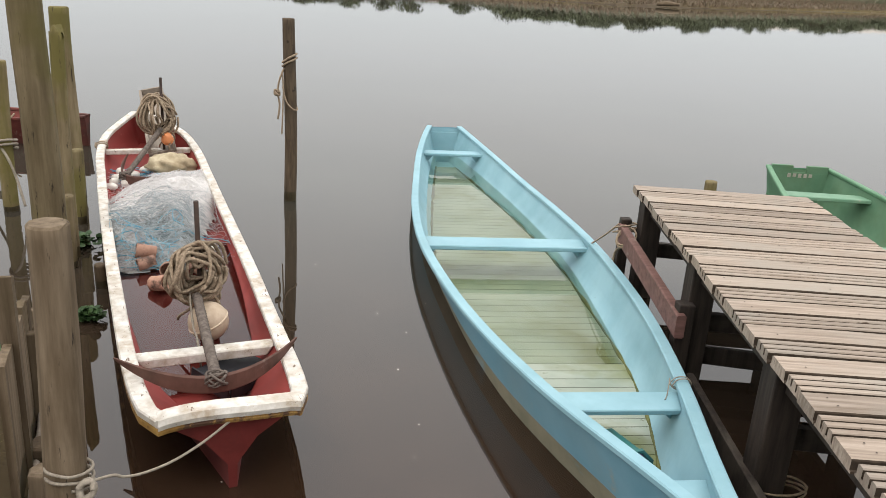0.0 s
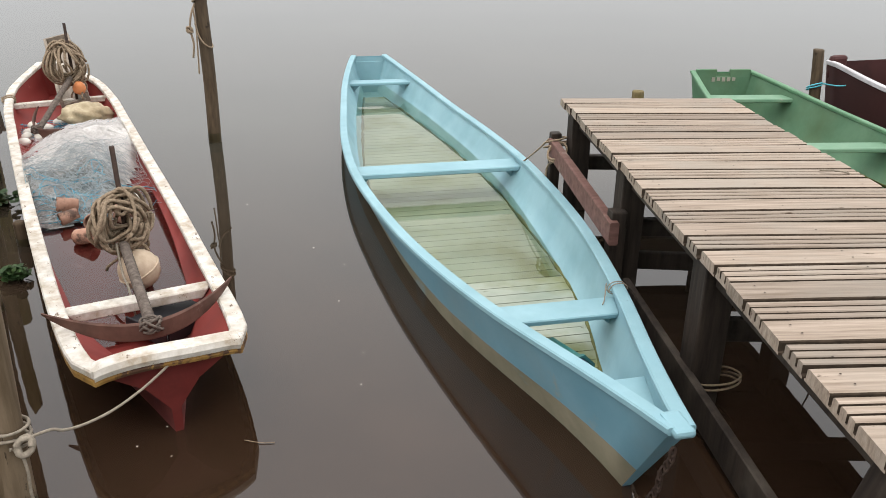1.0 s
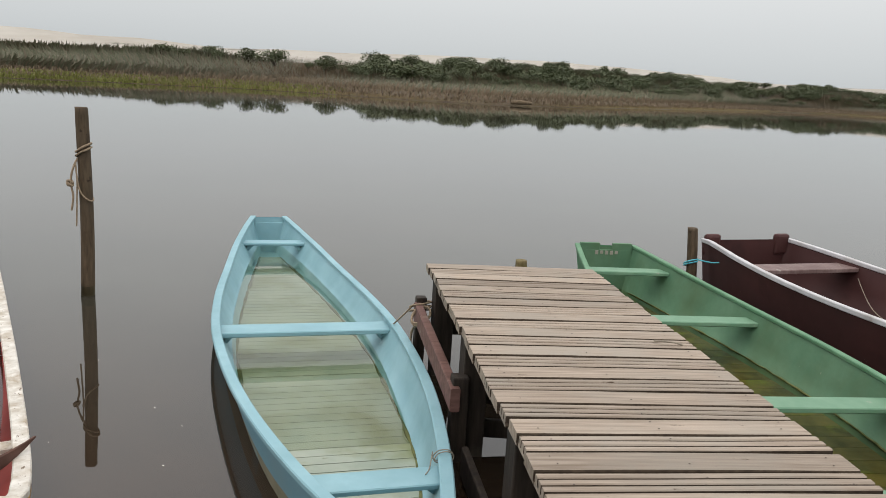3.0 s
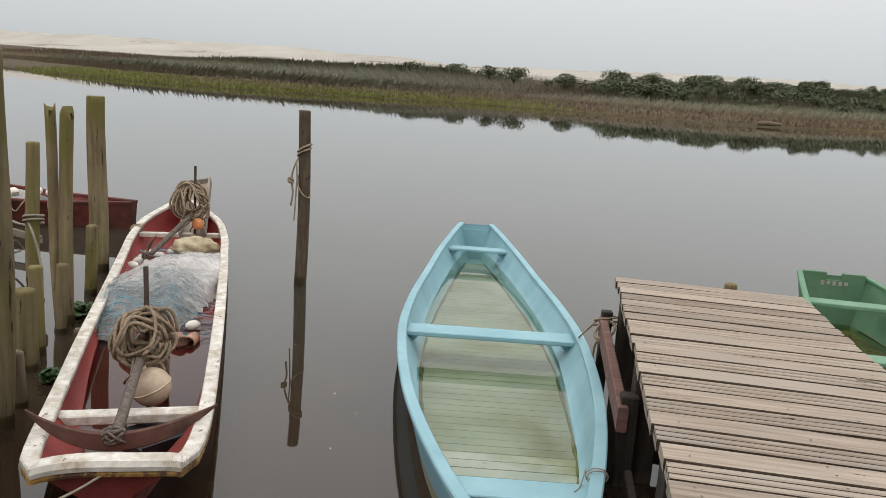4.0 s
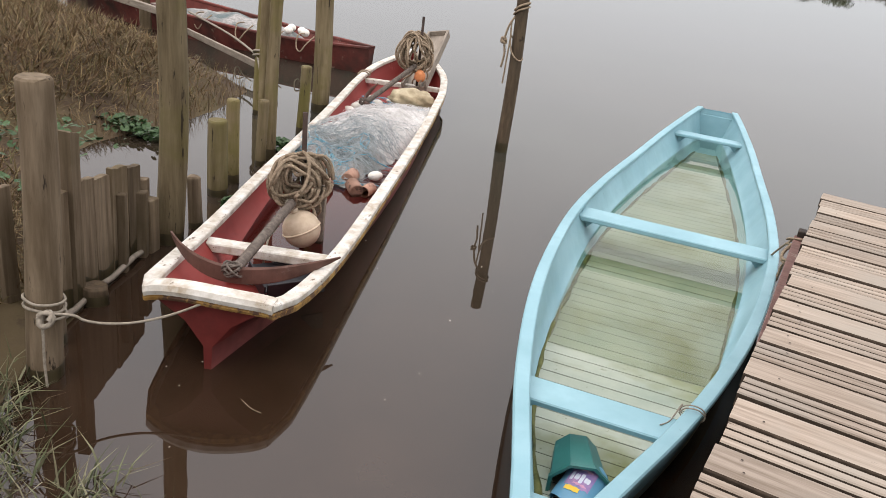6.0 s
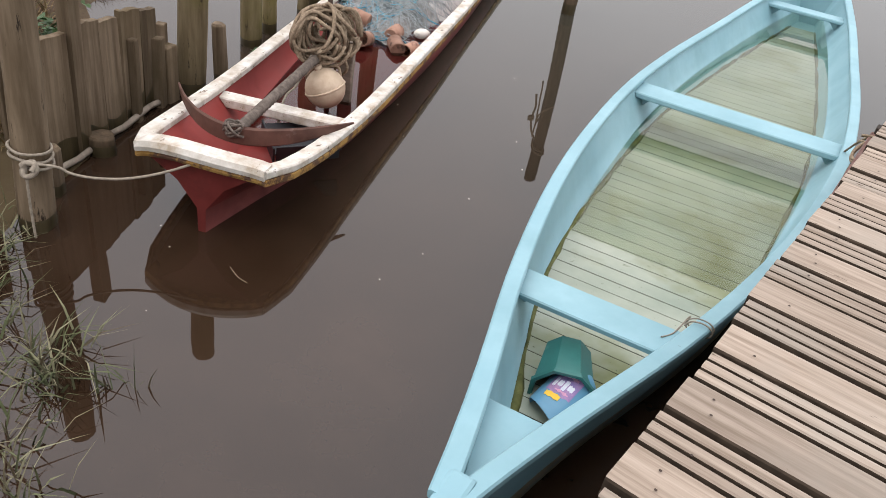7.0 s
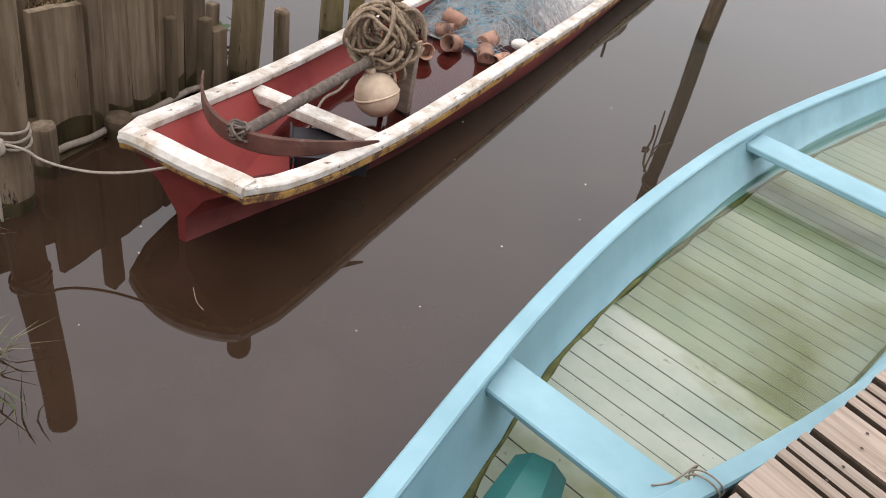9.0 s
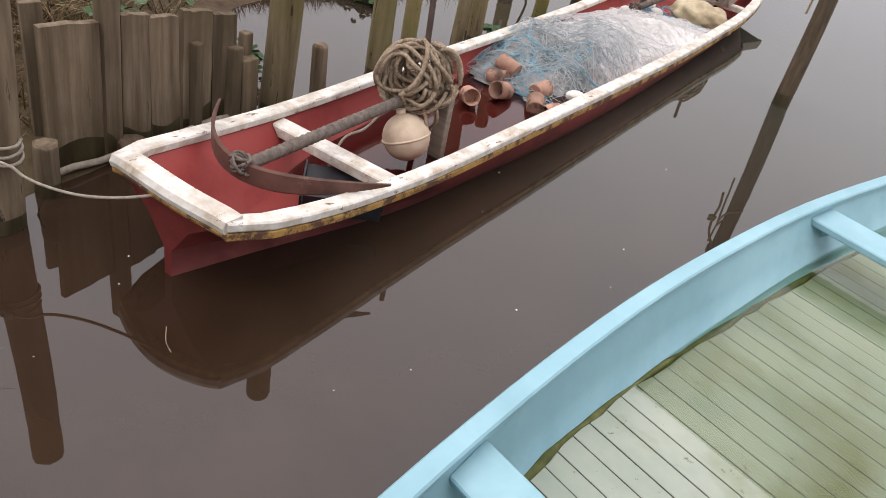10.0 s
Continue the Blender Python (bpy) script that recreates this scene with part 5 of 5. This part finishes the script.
for k, (u, y) in enumerate(((3.0, 0.1), (2.9, -0.15), (3.3, 0.05))):
    p = teal.matrix_basis @ Vector((u, y, 0.33))
    rope("cord", [p + Vector((0.12 * math.cos(a) * (1 + 0.2 * math.sin(3 * a)), 0.1 * math.sin(a), 0.03 * math.sin(2 * a + k))) for a in np.linspace(0, 11, 16)], 0.012, TURQUOISE if k == 1 else DARK_ROPE, "tangle of cord lying on the teal boat")


# ---- ground: near bank, lagoon bed, far shore in one sheet ----
NEAR_SHORE = [(-60, 22), (-30, 13.0), (-12, 8.4), (-8.0, 7.45), (-5.35, 7.05), (-4.2, 6.62), (-3.84, 5.95), (-3.66, 5.35), (-3.62, 4.86), (-3.55, 4.5), (-3.2, 3.95), (-2.35, 3.62), (-1.81, 3.60), (-1.35, 2.90), (-1.22, 2.68), (-1.02, 2.42),
              (-0.76, 2.18), (-0.33, 1.84), (0.2, 1.5), (0.85, 0.85), (1.4, 0.55), (3.0, 0.7), (6.0, 1.4), (12, 2.5), (60, 6), (60, -60), (-60, -60)]
FAR_SHORE = [(-1500, 240), (-300, 130), (-80, 86), (-62, 73), (-50, 64), (-37, 61), (-29, 62), (-22, 68), (-14, 73), (-6, 74), (1, 71), (8, 71), (17, 79), (28, 93), (45, 114), (80, 150), (300, 190), (1500, 400)]


def near_distance(x, y):
    """Signed distance to the near shore, positive on land."""
    P = np.array(NEAR_SHORE, float)
    Q = np.roll(P, -1, axis=0)
    best = np.full(x.shape, 1e9)
    inside = np.zeros(x.shape, bool)
    for (ax, ay), (bx, by) in zip(P, Q):
        ex, ey = bx - ax, by - ay
        t = np.clip(((x - ax) * ex + (y - ay) * ey) / (ex * ex + ey * ey), 0, 1)
        best = np.minimum(best, np.hypot(x - ax - t * ex, y - ay - t * ey))
        hit = ((ay > y) != (by > y)) & (x < (bx - ax) * (y - ay) / (by - ay + 1e-12) + ax)
        inside ^= hit
    return np.where(inside, best, -best)


def far_edge(x):
    return np.interp(x, *zip(*FAR_SHORE))


def ground_height(x, y):
    s = near_distance(x, y)
    u = np.clip(s / 1.1, 0, 1)
    near = np.where(s > 0, 0.03 + 0.40 * u * u * (3 - 2 * u) + 0.012 * np.clip(s - 1.1, 0, 20), np.maximum(-0.5, 0.03 + 0.25 * s))
    near = near + np.where(s > 0.05, 0.03 * np.sin(3.1 * x + 1.7 * y) * np.sin(2.3 * y - 1.1 * x), 0)
    f = y - far_edge(x)
    far = np.where(f > 0, 0.05 + 0.5 * np.clip(f / 12, 0, 1) + 0.004 * np.clip(f - 12, 0, 300) + (2.0 + 0.5 * np.clip((x + 25) / 15, 0, 1) + 1.6 * np.clip(x / 40, 0, 1) + 0.6 * np.exp(-((x + 32) / 9) ** 2)) * np.clip((f - 28) / 40, 0, 1), -0.5)
    return np.maximum(near, far)


xs = np.concatenate([[-1500, -900, -500, -300, -200, -150, -120], np.arange(-100, -11, 3.0), np.arange(-11, 5, 0.16), np.arange(5, 140, 3.0), [150, 200, 300, 500, 900, 1500]])
ys = np.concatenate([[-600, -200, -60, -30, -15, -8, -4, -2, -1], np.arange(-0.5, 9.6, 0.16), np.arange(10, 40, 3.0), np.arange(40, 90, 1.5), np.arange(90, 230, 4.0), [240, 300, 500, 900, 1500]])
GX, GY = np.meshgrid(xs, ys, indexing="ij")
GZ = ground_height(GX, GY)
verts = np.stack([GX.ravel(), GY.ravel(), GZ.ravel()], 1)
ny = len(ys)
idx = np.arange(len(xs) * ny).reshape(len(xs), ny)
faces = np.stack([idx[:-1, :-1].ravel(), idx[1:, :-1].ravel(), idx[1:, 1:].ravel(), idx[:-1, 1:].ravel()], 1)
me = bpy.data.meshes.new("ground")
me.from_pydata(verts.tolist(), [], faces.tolist())
me.materials.append(EARTH)
me.polygons.foreach_set("use_smooth", [True] * len(me.polygons))
tagged(new("ground", me), "brown earth bank and far shore round the lagoon", "ground", kind="structure")

# far dunes
bm = bmesh.new()
prev = None
for i in range(161):
    x = -700 + 1300 * i / 160
    base = 230 + 0.15 * abs(x)
    top = 7.8 + 1.8 * noise.noise((x * 0.012, 0, 0)) + 0.7 * noise.noise((x * 0.05, 3, 0)) + max(-x - 60, 0) * 0.009
    cur = [bm.verts.new((x, base - 60, 0.5)), bm.verts.new((x, base - 20, 0.55 * top)), bm.verts.new((x, base, top)), bm.verts.new((x, base + 40, 0.0))]
    if prev:
        for k in range(3):
            f = bm.faces.new((prev[k], cur[k], cur[k + 1], prev[k + 1]))
            f.smooth = True
    prev = cur
tagged(part("sand_dunes", bm, SAND), "long low pale sand dunes beyond the far shore", "dunes", kind="structure")


def blades(name, label, category, pts, heights, widths, lean, mat, seed, bend=0.5):
    """Many grass blades as one sheet of loose strips."""
    r = np.random.RandomState(seed)
    n = len(pts)
    yaw = r.uniform(0, 2 * np.pi, n)
    tilt = r.uniform(0, 2 * np.pi, n)
    h = r.uniform(*heights, n)
    w = r.uniform(*widths, n)
    le = r.uniform(0.1, 1.0, n) * lean
    across = np.stack([np.cos(yaw), np.sin(yaw), np.zeros(n)], 1) * (w / 2)[:, None]
    lean_v = np.stack([np.cos(tilt) * le, np.sin(tilt) * le, np.ones(n)], 1)
    lean_v /= np.linalg.norm(lean_v, axis=1)[:, None]
    midp = pts + lean_v * (h * 0.55)[:, None]
    top = midp + (lean_v + np.stack([np.cos(tilt), np.sin(tilt), -0.6 * np.ones(n)], 1) * bend * (le / max(lean, 1e-6))[:, None]) * (h * 0.45)[:, None]
    V = np.stack([pts - across, pts + across, midp + across * 0.75, midp - across * 0.75, top], 1).reshape(-1, 3)
    b = np.arange(n) * 5
    F = [(int(k), int(k + 1), int(k + 2), int(k + 3)) for k in b] + [(int(k + 3), int(k + 2), int(k + 4)) for k in b]
    me = bpy.data.meshes.new(name)
    me.from_pydata(V.tolist(), [], F)
    me.materials.append(mat)
    return tagged(new(name, me), label, category, kind="stuff")


R = np.random.RandomState(4)


def on_ground(x, y, sink=0.02):
    return np.stack([x, y, ground_height(x, y) - sink], 1)


# near bank, dry matted grass
x, y = R.uniform(-10.0, -1.4, 200000), R.uniform(2.4, 8.4, 200000)
s = near_distance(x, y)
keep = (s > 0.10) & ((s > 0.45) | (R.rand(len(x)) < 0.35)) & (y > 0.5 * x + 3.9)
x, y = x[keep], y[keep]
blades("dry_grass", "dry brown matted grass on the bank", "grass", on_ground(x, y)[:70000], (0.08, 0.24), (0.006, 0.013), 2.6, DRY_GRASS, 5, 1.0)
x, y = R.uniform(-2.6, -1.5, 5000), R.uniform(2.3, 3.9, 5000)
s = near_distance(x, y)
keep = (s > 0.08)
blades("dry_grass", "dry grass behind the timber bulkhead", "grass", on_ground(x[keep], y[keep])[:2200], (0.08, 0.22), (0.004, 0.009), 1.8, DRY_GRASS, 15, 1.0)

# grass standing in the shallows by the stout post
cx, cy = [], []
for ax, ay, spread, n in ((-0.97, 2.41, 0.16, 170), (-0.74, 2.31, 0.14, 130), (-0.48, 2.21, 0.14, 100), (-0.22, 2.36, 0.09, 75), (-0.10, 2.31, 0.07, 45), (-0.02, 2.11, 0.12, 40), (0.23, 2.01, 0.12, 60), (-0.32, 1.94, 0.2, 150), (0.03, 2.43, 0.06, 14)):
    cx.append(R.normal(ax, spread * 0.6, n))
    cy.append(R.normal(ay, spread * 0.6, n))
cx, cy = np.concatenate(cx), np.concatenate(cy)
blades("water_grass", "sparse grey-green grass standing in the shallows", "grass", np.stack([cx, cy, np.full(len(cx), -0.02)], 1), (0.08, 0.22), (0.005, 0.011), 1.5, TUFT, 6, 1.1)

# shore fringe of reeds in the inlet
x, y = R.uniform(-5.0, -2.6, 9000), R.uniform(4.6, 7.6, 9000)
s = near_distance(x, y)
keep = (s > -0.16) & (s < 0.12)
blades("shore_stems", "thin brown stems along the water's edge", "grass", np.stack([x[keep], y[keep], np.full(keep.sum(), -0.03)], 1)[:500], (0.10, 0.30), (0.003, 0.006), 0.6, DRY_GRASS, 8, 0.6)


def leaf_patch(name, label, centres, n, seed, r0=0.022, r1=0.045, tall=0.10):
    """Round leaves on short stalks."""
    rng = random.Random(seed)
    bm = bmesh.new()
    for _ in range(n):
        ax, ay, spread, z0 = rng.choice(centres)
        p = Vector((rng.gauss(ax, spread), rng.gauss(ay, spread * 0.7), z0 + rng.uniform(0.02, tall)))
        r = rng.uniform(r0, r1)
        m = Matrix.Translation(p) @ Euler((rng.uniform(-0.6, 0.6), rng.uniform(-0.6, 0.6), rng.uniform(0, 6.28))).to_matrix().to_4x4()
        c = bm.verts.new(m @ Vector((0, 0, -0.15 * r)))
        ring = [bm.verts.new(m @ Vector((r * math.cos(a) * 1.1, r * math.sin(a), 0.12 * r * math.sin(3 * a)))) for a in np.linspace(0, 5.5, 8)]
        for a, b in zip(ring, ring[1:]):
            bm.faces.new((c, a, b))
    return tagged(part(name, bm, PADS), label, "plant", kind="stuff")


leaf_patch("shore_leaves", "round green leaves floating at the foot of the bank", [(-3.42, 4.93, 0.10, 0.0), (-3.26, 5.02, 0.08, 0.0), (-3.60, 4.97, 0.10, 0.03), (-2.11, 3.84, 0.09, 0.06), (-2.56, 5.62, 0.08, 0.0), (-1.86, 4.47, 0.03, 0.0)], 420, 3, 0.018, 0.036, 0.07)
leaf_patch("shore_leaves", "green leafy weeds growing on the bank", [(-2.39, 3.58, 0.12, 0.35), (-2.79, 3.98, 0.15, 0.28), (-1.79, 3.18, 0.08, 0.4), (-2.69, 3.38, 0.12, 0.42)], 220, 13, 0.014, 0.03)
leaf_patch("water_plant", "small green water plant floating by the landing stage", [(1.405, 2.50, 0.035, -0.01)], 16, 5, 0.022, 0.036, 0.05)

# ---- timber bulkhead ----
bulkhead = thing("bulkhead", "old grey timber bulkhead of upright boards holding the bank", "retaining wall")
A, B = Vector((-1.261, 2.849, 0)), Vector((-1.733, 3.757, 0))
AB = B - A
turn_deg = math.degrees(math.atan2(AB.y, AB.x))
rng = random.Random(31)
for t0, t1, top, th, out in ((0.0, 0.235, 0.60, 0.03, 0.0), (0.235, 0.31, 0.84, 0.06, 0.01), (0.315, 0.45, 0.59, 0.03, 0.0), (0.455, 0.60, 0.56, 0.028, 0.004), (0.605, 0.76, 0.555, 0.03, 0.0), (0.765, 0.90, 0.52, 0.03, 0.003)):
    w = (t1 - t0) * AB.length - 0.006
    bm = bmesh.new()
    cols = []
    for i in range(7):
        a = -w / 2 + w * i / 6
        zt = top + rng.uniform(-0.004, 0.004) - 0.02 * i / 6
        zw = 0.10 + 0.03 * math.sin(7 * t0 + 0.5 * i)
        cols.append([bm.verts.new((a, yy, zz)) for yy, zz in ((-th / 2, -0.5), (th / 2, -0.5), (th / 2, zw), (th / 2, zt), (-th / 2, zt - 0.003), (-th / 2, zw))])
    for a, b in zip(cols, cols[1:]):
        for k in range(6):
            bm.faces.new((a[k], a[(k + 1) % 6], b[(k + 1) % 6], b[k])).material_index = int(k in (0, 1, 5))
    bm.faces.new(cols[0][::-1])
    bm.faces.new(cols[-1])
    ob = part("board", bm, GREY_BOARD, bulkhead)
    ob.data.materials.append(WET_WOOD)
    p = A + AB * (t0 + t1) / 2
    ob.matrix_basis = pose(p.x + out, p.y - out * 0.5, 0, 0, rng.uniform(-1.2, 1.2), turn_deg)
for t, off, top, w in ((0.70, 0.05, 0.42, 0.045), (0.90, 0.05, 0.36, 0.06), (0.95, 0.0, 0.40, 0.05), (0.98, 0.05, 0.30, 0.085)):
    p = A + AB * t
    ob = square_post(p.x + off * 0.9, p.y - off * 0.4, top, w, rng.uniform(-2, 2), GREY_BOARD, "stake", bulkhead, turn_deg + rng.uniform(-10, 10))
bm = bmesh.new()
q0, q1 = A + AB * 0.02 + Vector((0.07, -0.03, 0.03)), A + AB * 0.92 + Vector((0.06, -0.03, 0.035))
tube(bm, [q0.lerp(q1, i / 8) + Vector((0, 0, 0.008 * math.sin(i * 2.1))) for i in range(9)], 0.015, 8)
part("wale", bm, OLD_BOARD, bulkhead)
round_post("mooring_post", "low rotten post stump at the bulkhead's foot", -1.356, 3.16, 0.09, 0.06, 0, 0, DARK_POST, 41)
round_post("mooring_post", "low square stump between post and bulkhead", -1.135, 2.835, 0.21, 0.05, 0, 0, GREY_BOARD, 42, seg=6)
for x0, y0, top, w in ((-1.40, 2.58, 0.64, 0.26), (-1.32, 2.28, 0.58, 0.24), (-1.50, 2.86, 0.60, 0.08), (-1.22, 2.01, 0.50, 0.20)):
    bm = bmesh.new()
    box(bm, -w / 2, w / 2, -0.016, 0.016, -0.5, top, 0.004)
    ob = part("board", bm, GREY_BOARD, bulkhead)
    ob.matrix_basis = pose(x0, y0, 0, 0, rng.uniform(-1.5, 1.5), -75)

# ---- timbers beside the far boat ----
ob = beam_between("squared_beam", (-9.380, 7.550, 0.600), (-6.530, 7.780, 0.500), 0.12, 0.17, OLD_BOARD)
tagged(ob, "heavy grey squared beam lying on posts at the bank's edge", "beam")
for x0, y0, top in ((-7.030, 7.740, 0.440), (-8.180, 7.640, 0.470)):
    round_post("trestle_post", "grey post carrying the squared beam", x0, y0, top, 0.07, 0, 0, GREY_BOARD, 51, "trestle posts")
ob = beam_between("edge_plank", (-8.180, 7.350, 0.460), (-5.680, 7.150, 0.420), 0.05, 0.08, OLD_BOARD)
tagged(ob, "grey plank edging the bank", "plank")
ob = beam_between("edge_plank", (-6.680, 7.650, 0.240), (-4.030, 7.020, 0.150), 0.03, 0.07, OLD_BOARD)
tagged(ob, "long pale plank edging the bank by the water", "plank")

# ---- far shore vegetation ----
def far_points(n, x0, x1, d0, d1, seed):
    r = np.random.RandomState(seed)
    x = r.uniform(x0, x1, n)
    y = far_edge(x) + d0 + (d1 - d0) * r.rand(n) ** 1.3
    return np.stack([x, y, ground_height(x, y) - 0.03], 1)


p = far_points(16000, -62, -4, 0.0, 9.0, 1)
fade = np.clip((p[:, 0] + 4) / -8, 0, 1) * np.clip((p[:, 0] + 62) / 20, 0, 1)
keep = np.random.RandomState(2).rand(len(p)) < fade
blades("marsh_grass", "band of yellow-green marsh grass on the far shore", "grass", p[keep], (0.18, 0.42), (0.06, 0.12), 0.5, MARSH, 2)
p = far_points(9000, -20, 110, 0.0, 3.0, 3)
blades("straw_reeds", "straw-coloured reeds along the far waterline", "reeds", p, (0.1, 0.35), (0.03, 0.07), 0.5, STRAW, 3)
p = far_points(42000, -120, 175, 11.0, 60.0, 4)
blades("brown_reeds", "brown reed beds behind the far shore", "reeds", p, (0.5, 1.0), (0.06, 0.13), 0.5, REED, 4)
p = far_points(36000, -40, 175, 1.5, 30.0, 6)
blades("brown_reeds", "low brown grass along the far shore", "reeds", p, (0.2, 0.6), (0.06, 0.14), 0.7, REED, 16)
p = far_points(52000, -80, 175, 14, 78.0, 5)
blades("scrub", "grey-green scrub on the far shore", "scrub", p, (0.6, 1.6), (0.12, 0.28), 1.0, SCRUB, 5)


def shrub(seed):
    rng = random.Random(seed)
    ob = thing("shrub", "dense rounded dark green shrub on the far shore", "shrub", group="far shore shrubs")
    bm = bmesh.new()
    blobs = []
    for _ in range(7):
        a, d = rng.uniform(0, 6.28), rng.uniform(0.2, 1.15)
        c = Vector((d * math.cos(a) * 1.25, d * math.sin(a), rng.uniform(0.75, 1.55) - 0.25 * d))
        tube(bm, [(0, 0, 0), (c.x * 0.4, c.y * 0.4, c.z * 0.45), c], [0.07, 0.045, 0.015], 5)
        blobs.append((c, rng.uniform(0.42, 0.72)))
    part("trunk", bm, BARK, ob)
    V, F = [], []
    for c, r in blobs:
        for _ in range(150):
            v = Vector((rng.gauss(0, 1), rng.gauss(0, 1), rng.gauss(0, 1))).normalized()
            p = c + v * r * rng.uniform(0.55, 1.08)
            p.z = max(p.z, 0.1)
            q = Euler((rng.uniform(-1, 1), rng.uniform(-1, 1), rng.uniform(0, 6.28))).to_matrix()
            s = rng.uniform(0.06, 0.13)
            k = len(V)
            V += [p + q @ Vector(w) * s for w in ((-1, 0, 0), (0, -0.6, 0.1), (1.1, 0, 0), (0, 0.6, 0.1))]
            F.append((k, k + 1, k + 2, k + 3))
    me = bpy.data.meshes.new("crown")
    me.from_pydata([tuple(v) for v in V], [], F)
    me.materials.append(SHRUB_LEAF)
    crown = new("crown", me)
    crown.parent = ob
    return ob


kinds = [shrub(s) for s in (1, 2, 3, 4, 5)]
rng = random.Random(12)
placed = []
for _ in range(270):
    x = rng.uniform(-6, 135)
    d = rng.uniform(30, 78)
    placed.append((x, d))
placed += [(-6.0, 44), (-4.2, 47), (-0.5, 45), (1.2, 46), (4.2, 45), (6.5, 46), (9, 45), (13, 42), (17, 40), (-30, 58), (-26, 60), (-34, 62), (-22, 58), (-38, 62), (-28, 64), (-18, 55), (-13, 52), (-10, 48)]
for i, (x, d) in enumerate(placed):
    y = float(far_edge(x)) + d
    z = float(ground_height(np.array([x]), np.array([y]))[0])
    m = pose(x, y, z - 0.05, 0, 0, rng.uniform(0, 360)) @ Matrix.Scale(rng.uniform(0.5, 1.45), 4) @ Matrix.Diagonal((rng.uniform(1.0, 1.8), 1.2, rng.uniform(0.7, 1.1), 1))
    if i < 5:
        kinds[i].matrix_basis = m
    else:
        src = kinds[i % 5]
        c = copy_thing(src, m)
        c.matrix_basis = m

bm = bmesh.new()
tube(bm, [(0, 0, 0.25), (0.9, 0.1, 0.32), (1.9, 0.0, 0.28)], [0.16, 0.2, 0.13], 8)
log = tagged(part("driftwood_log", bm, GREY_BOARD), "grey driftwood log lying on the far shore", "log")
log.matrix_basis = pose(10.8, float(far_edge(10.8)) + 0.6, 0.0, 0, 0, -5)
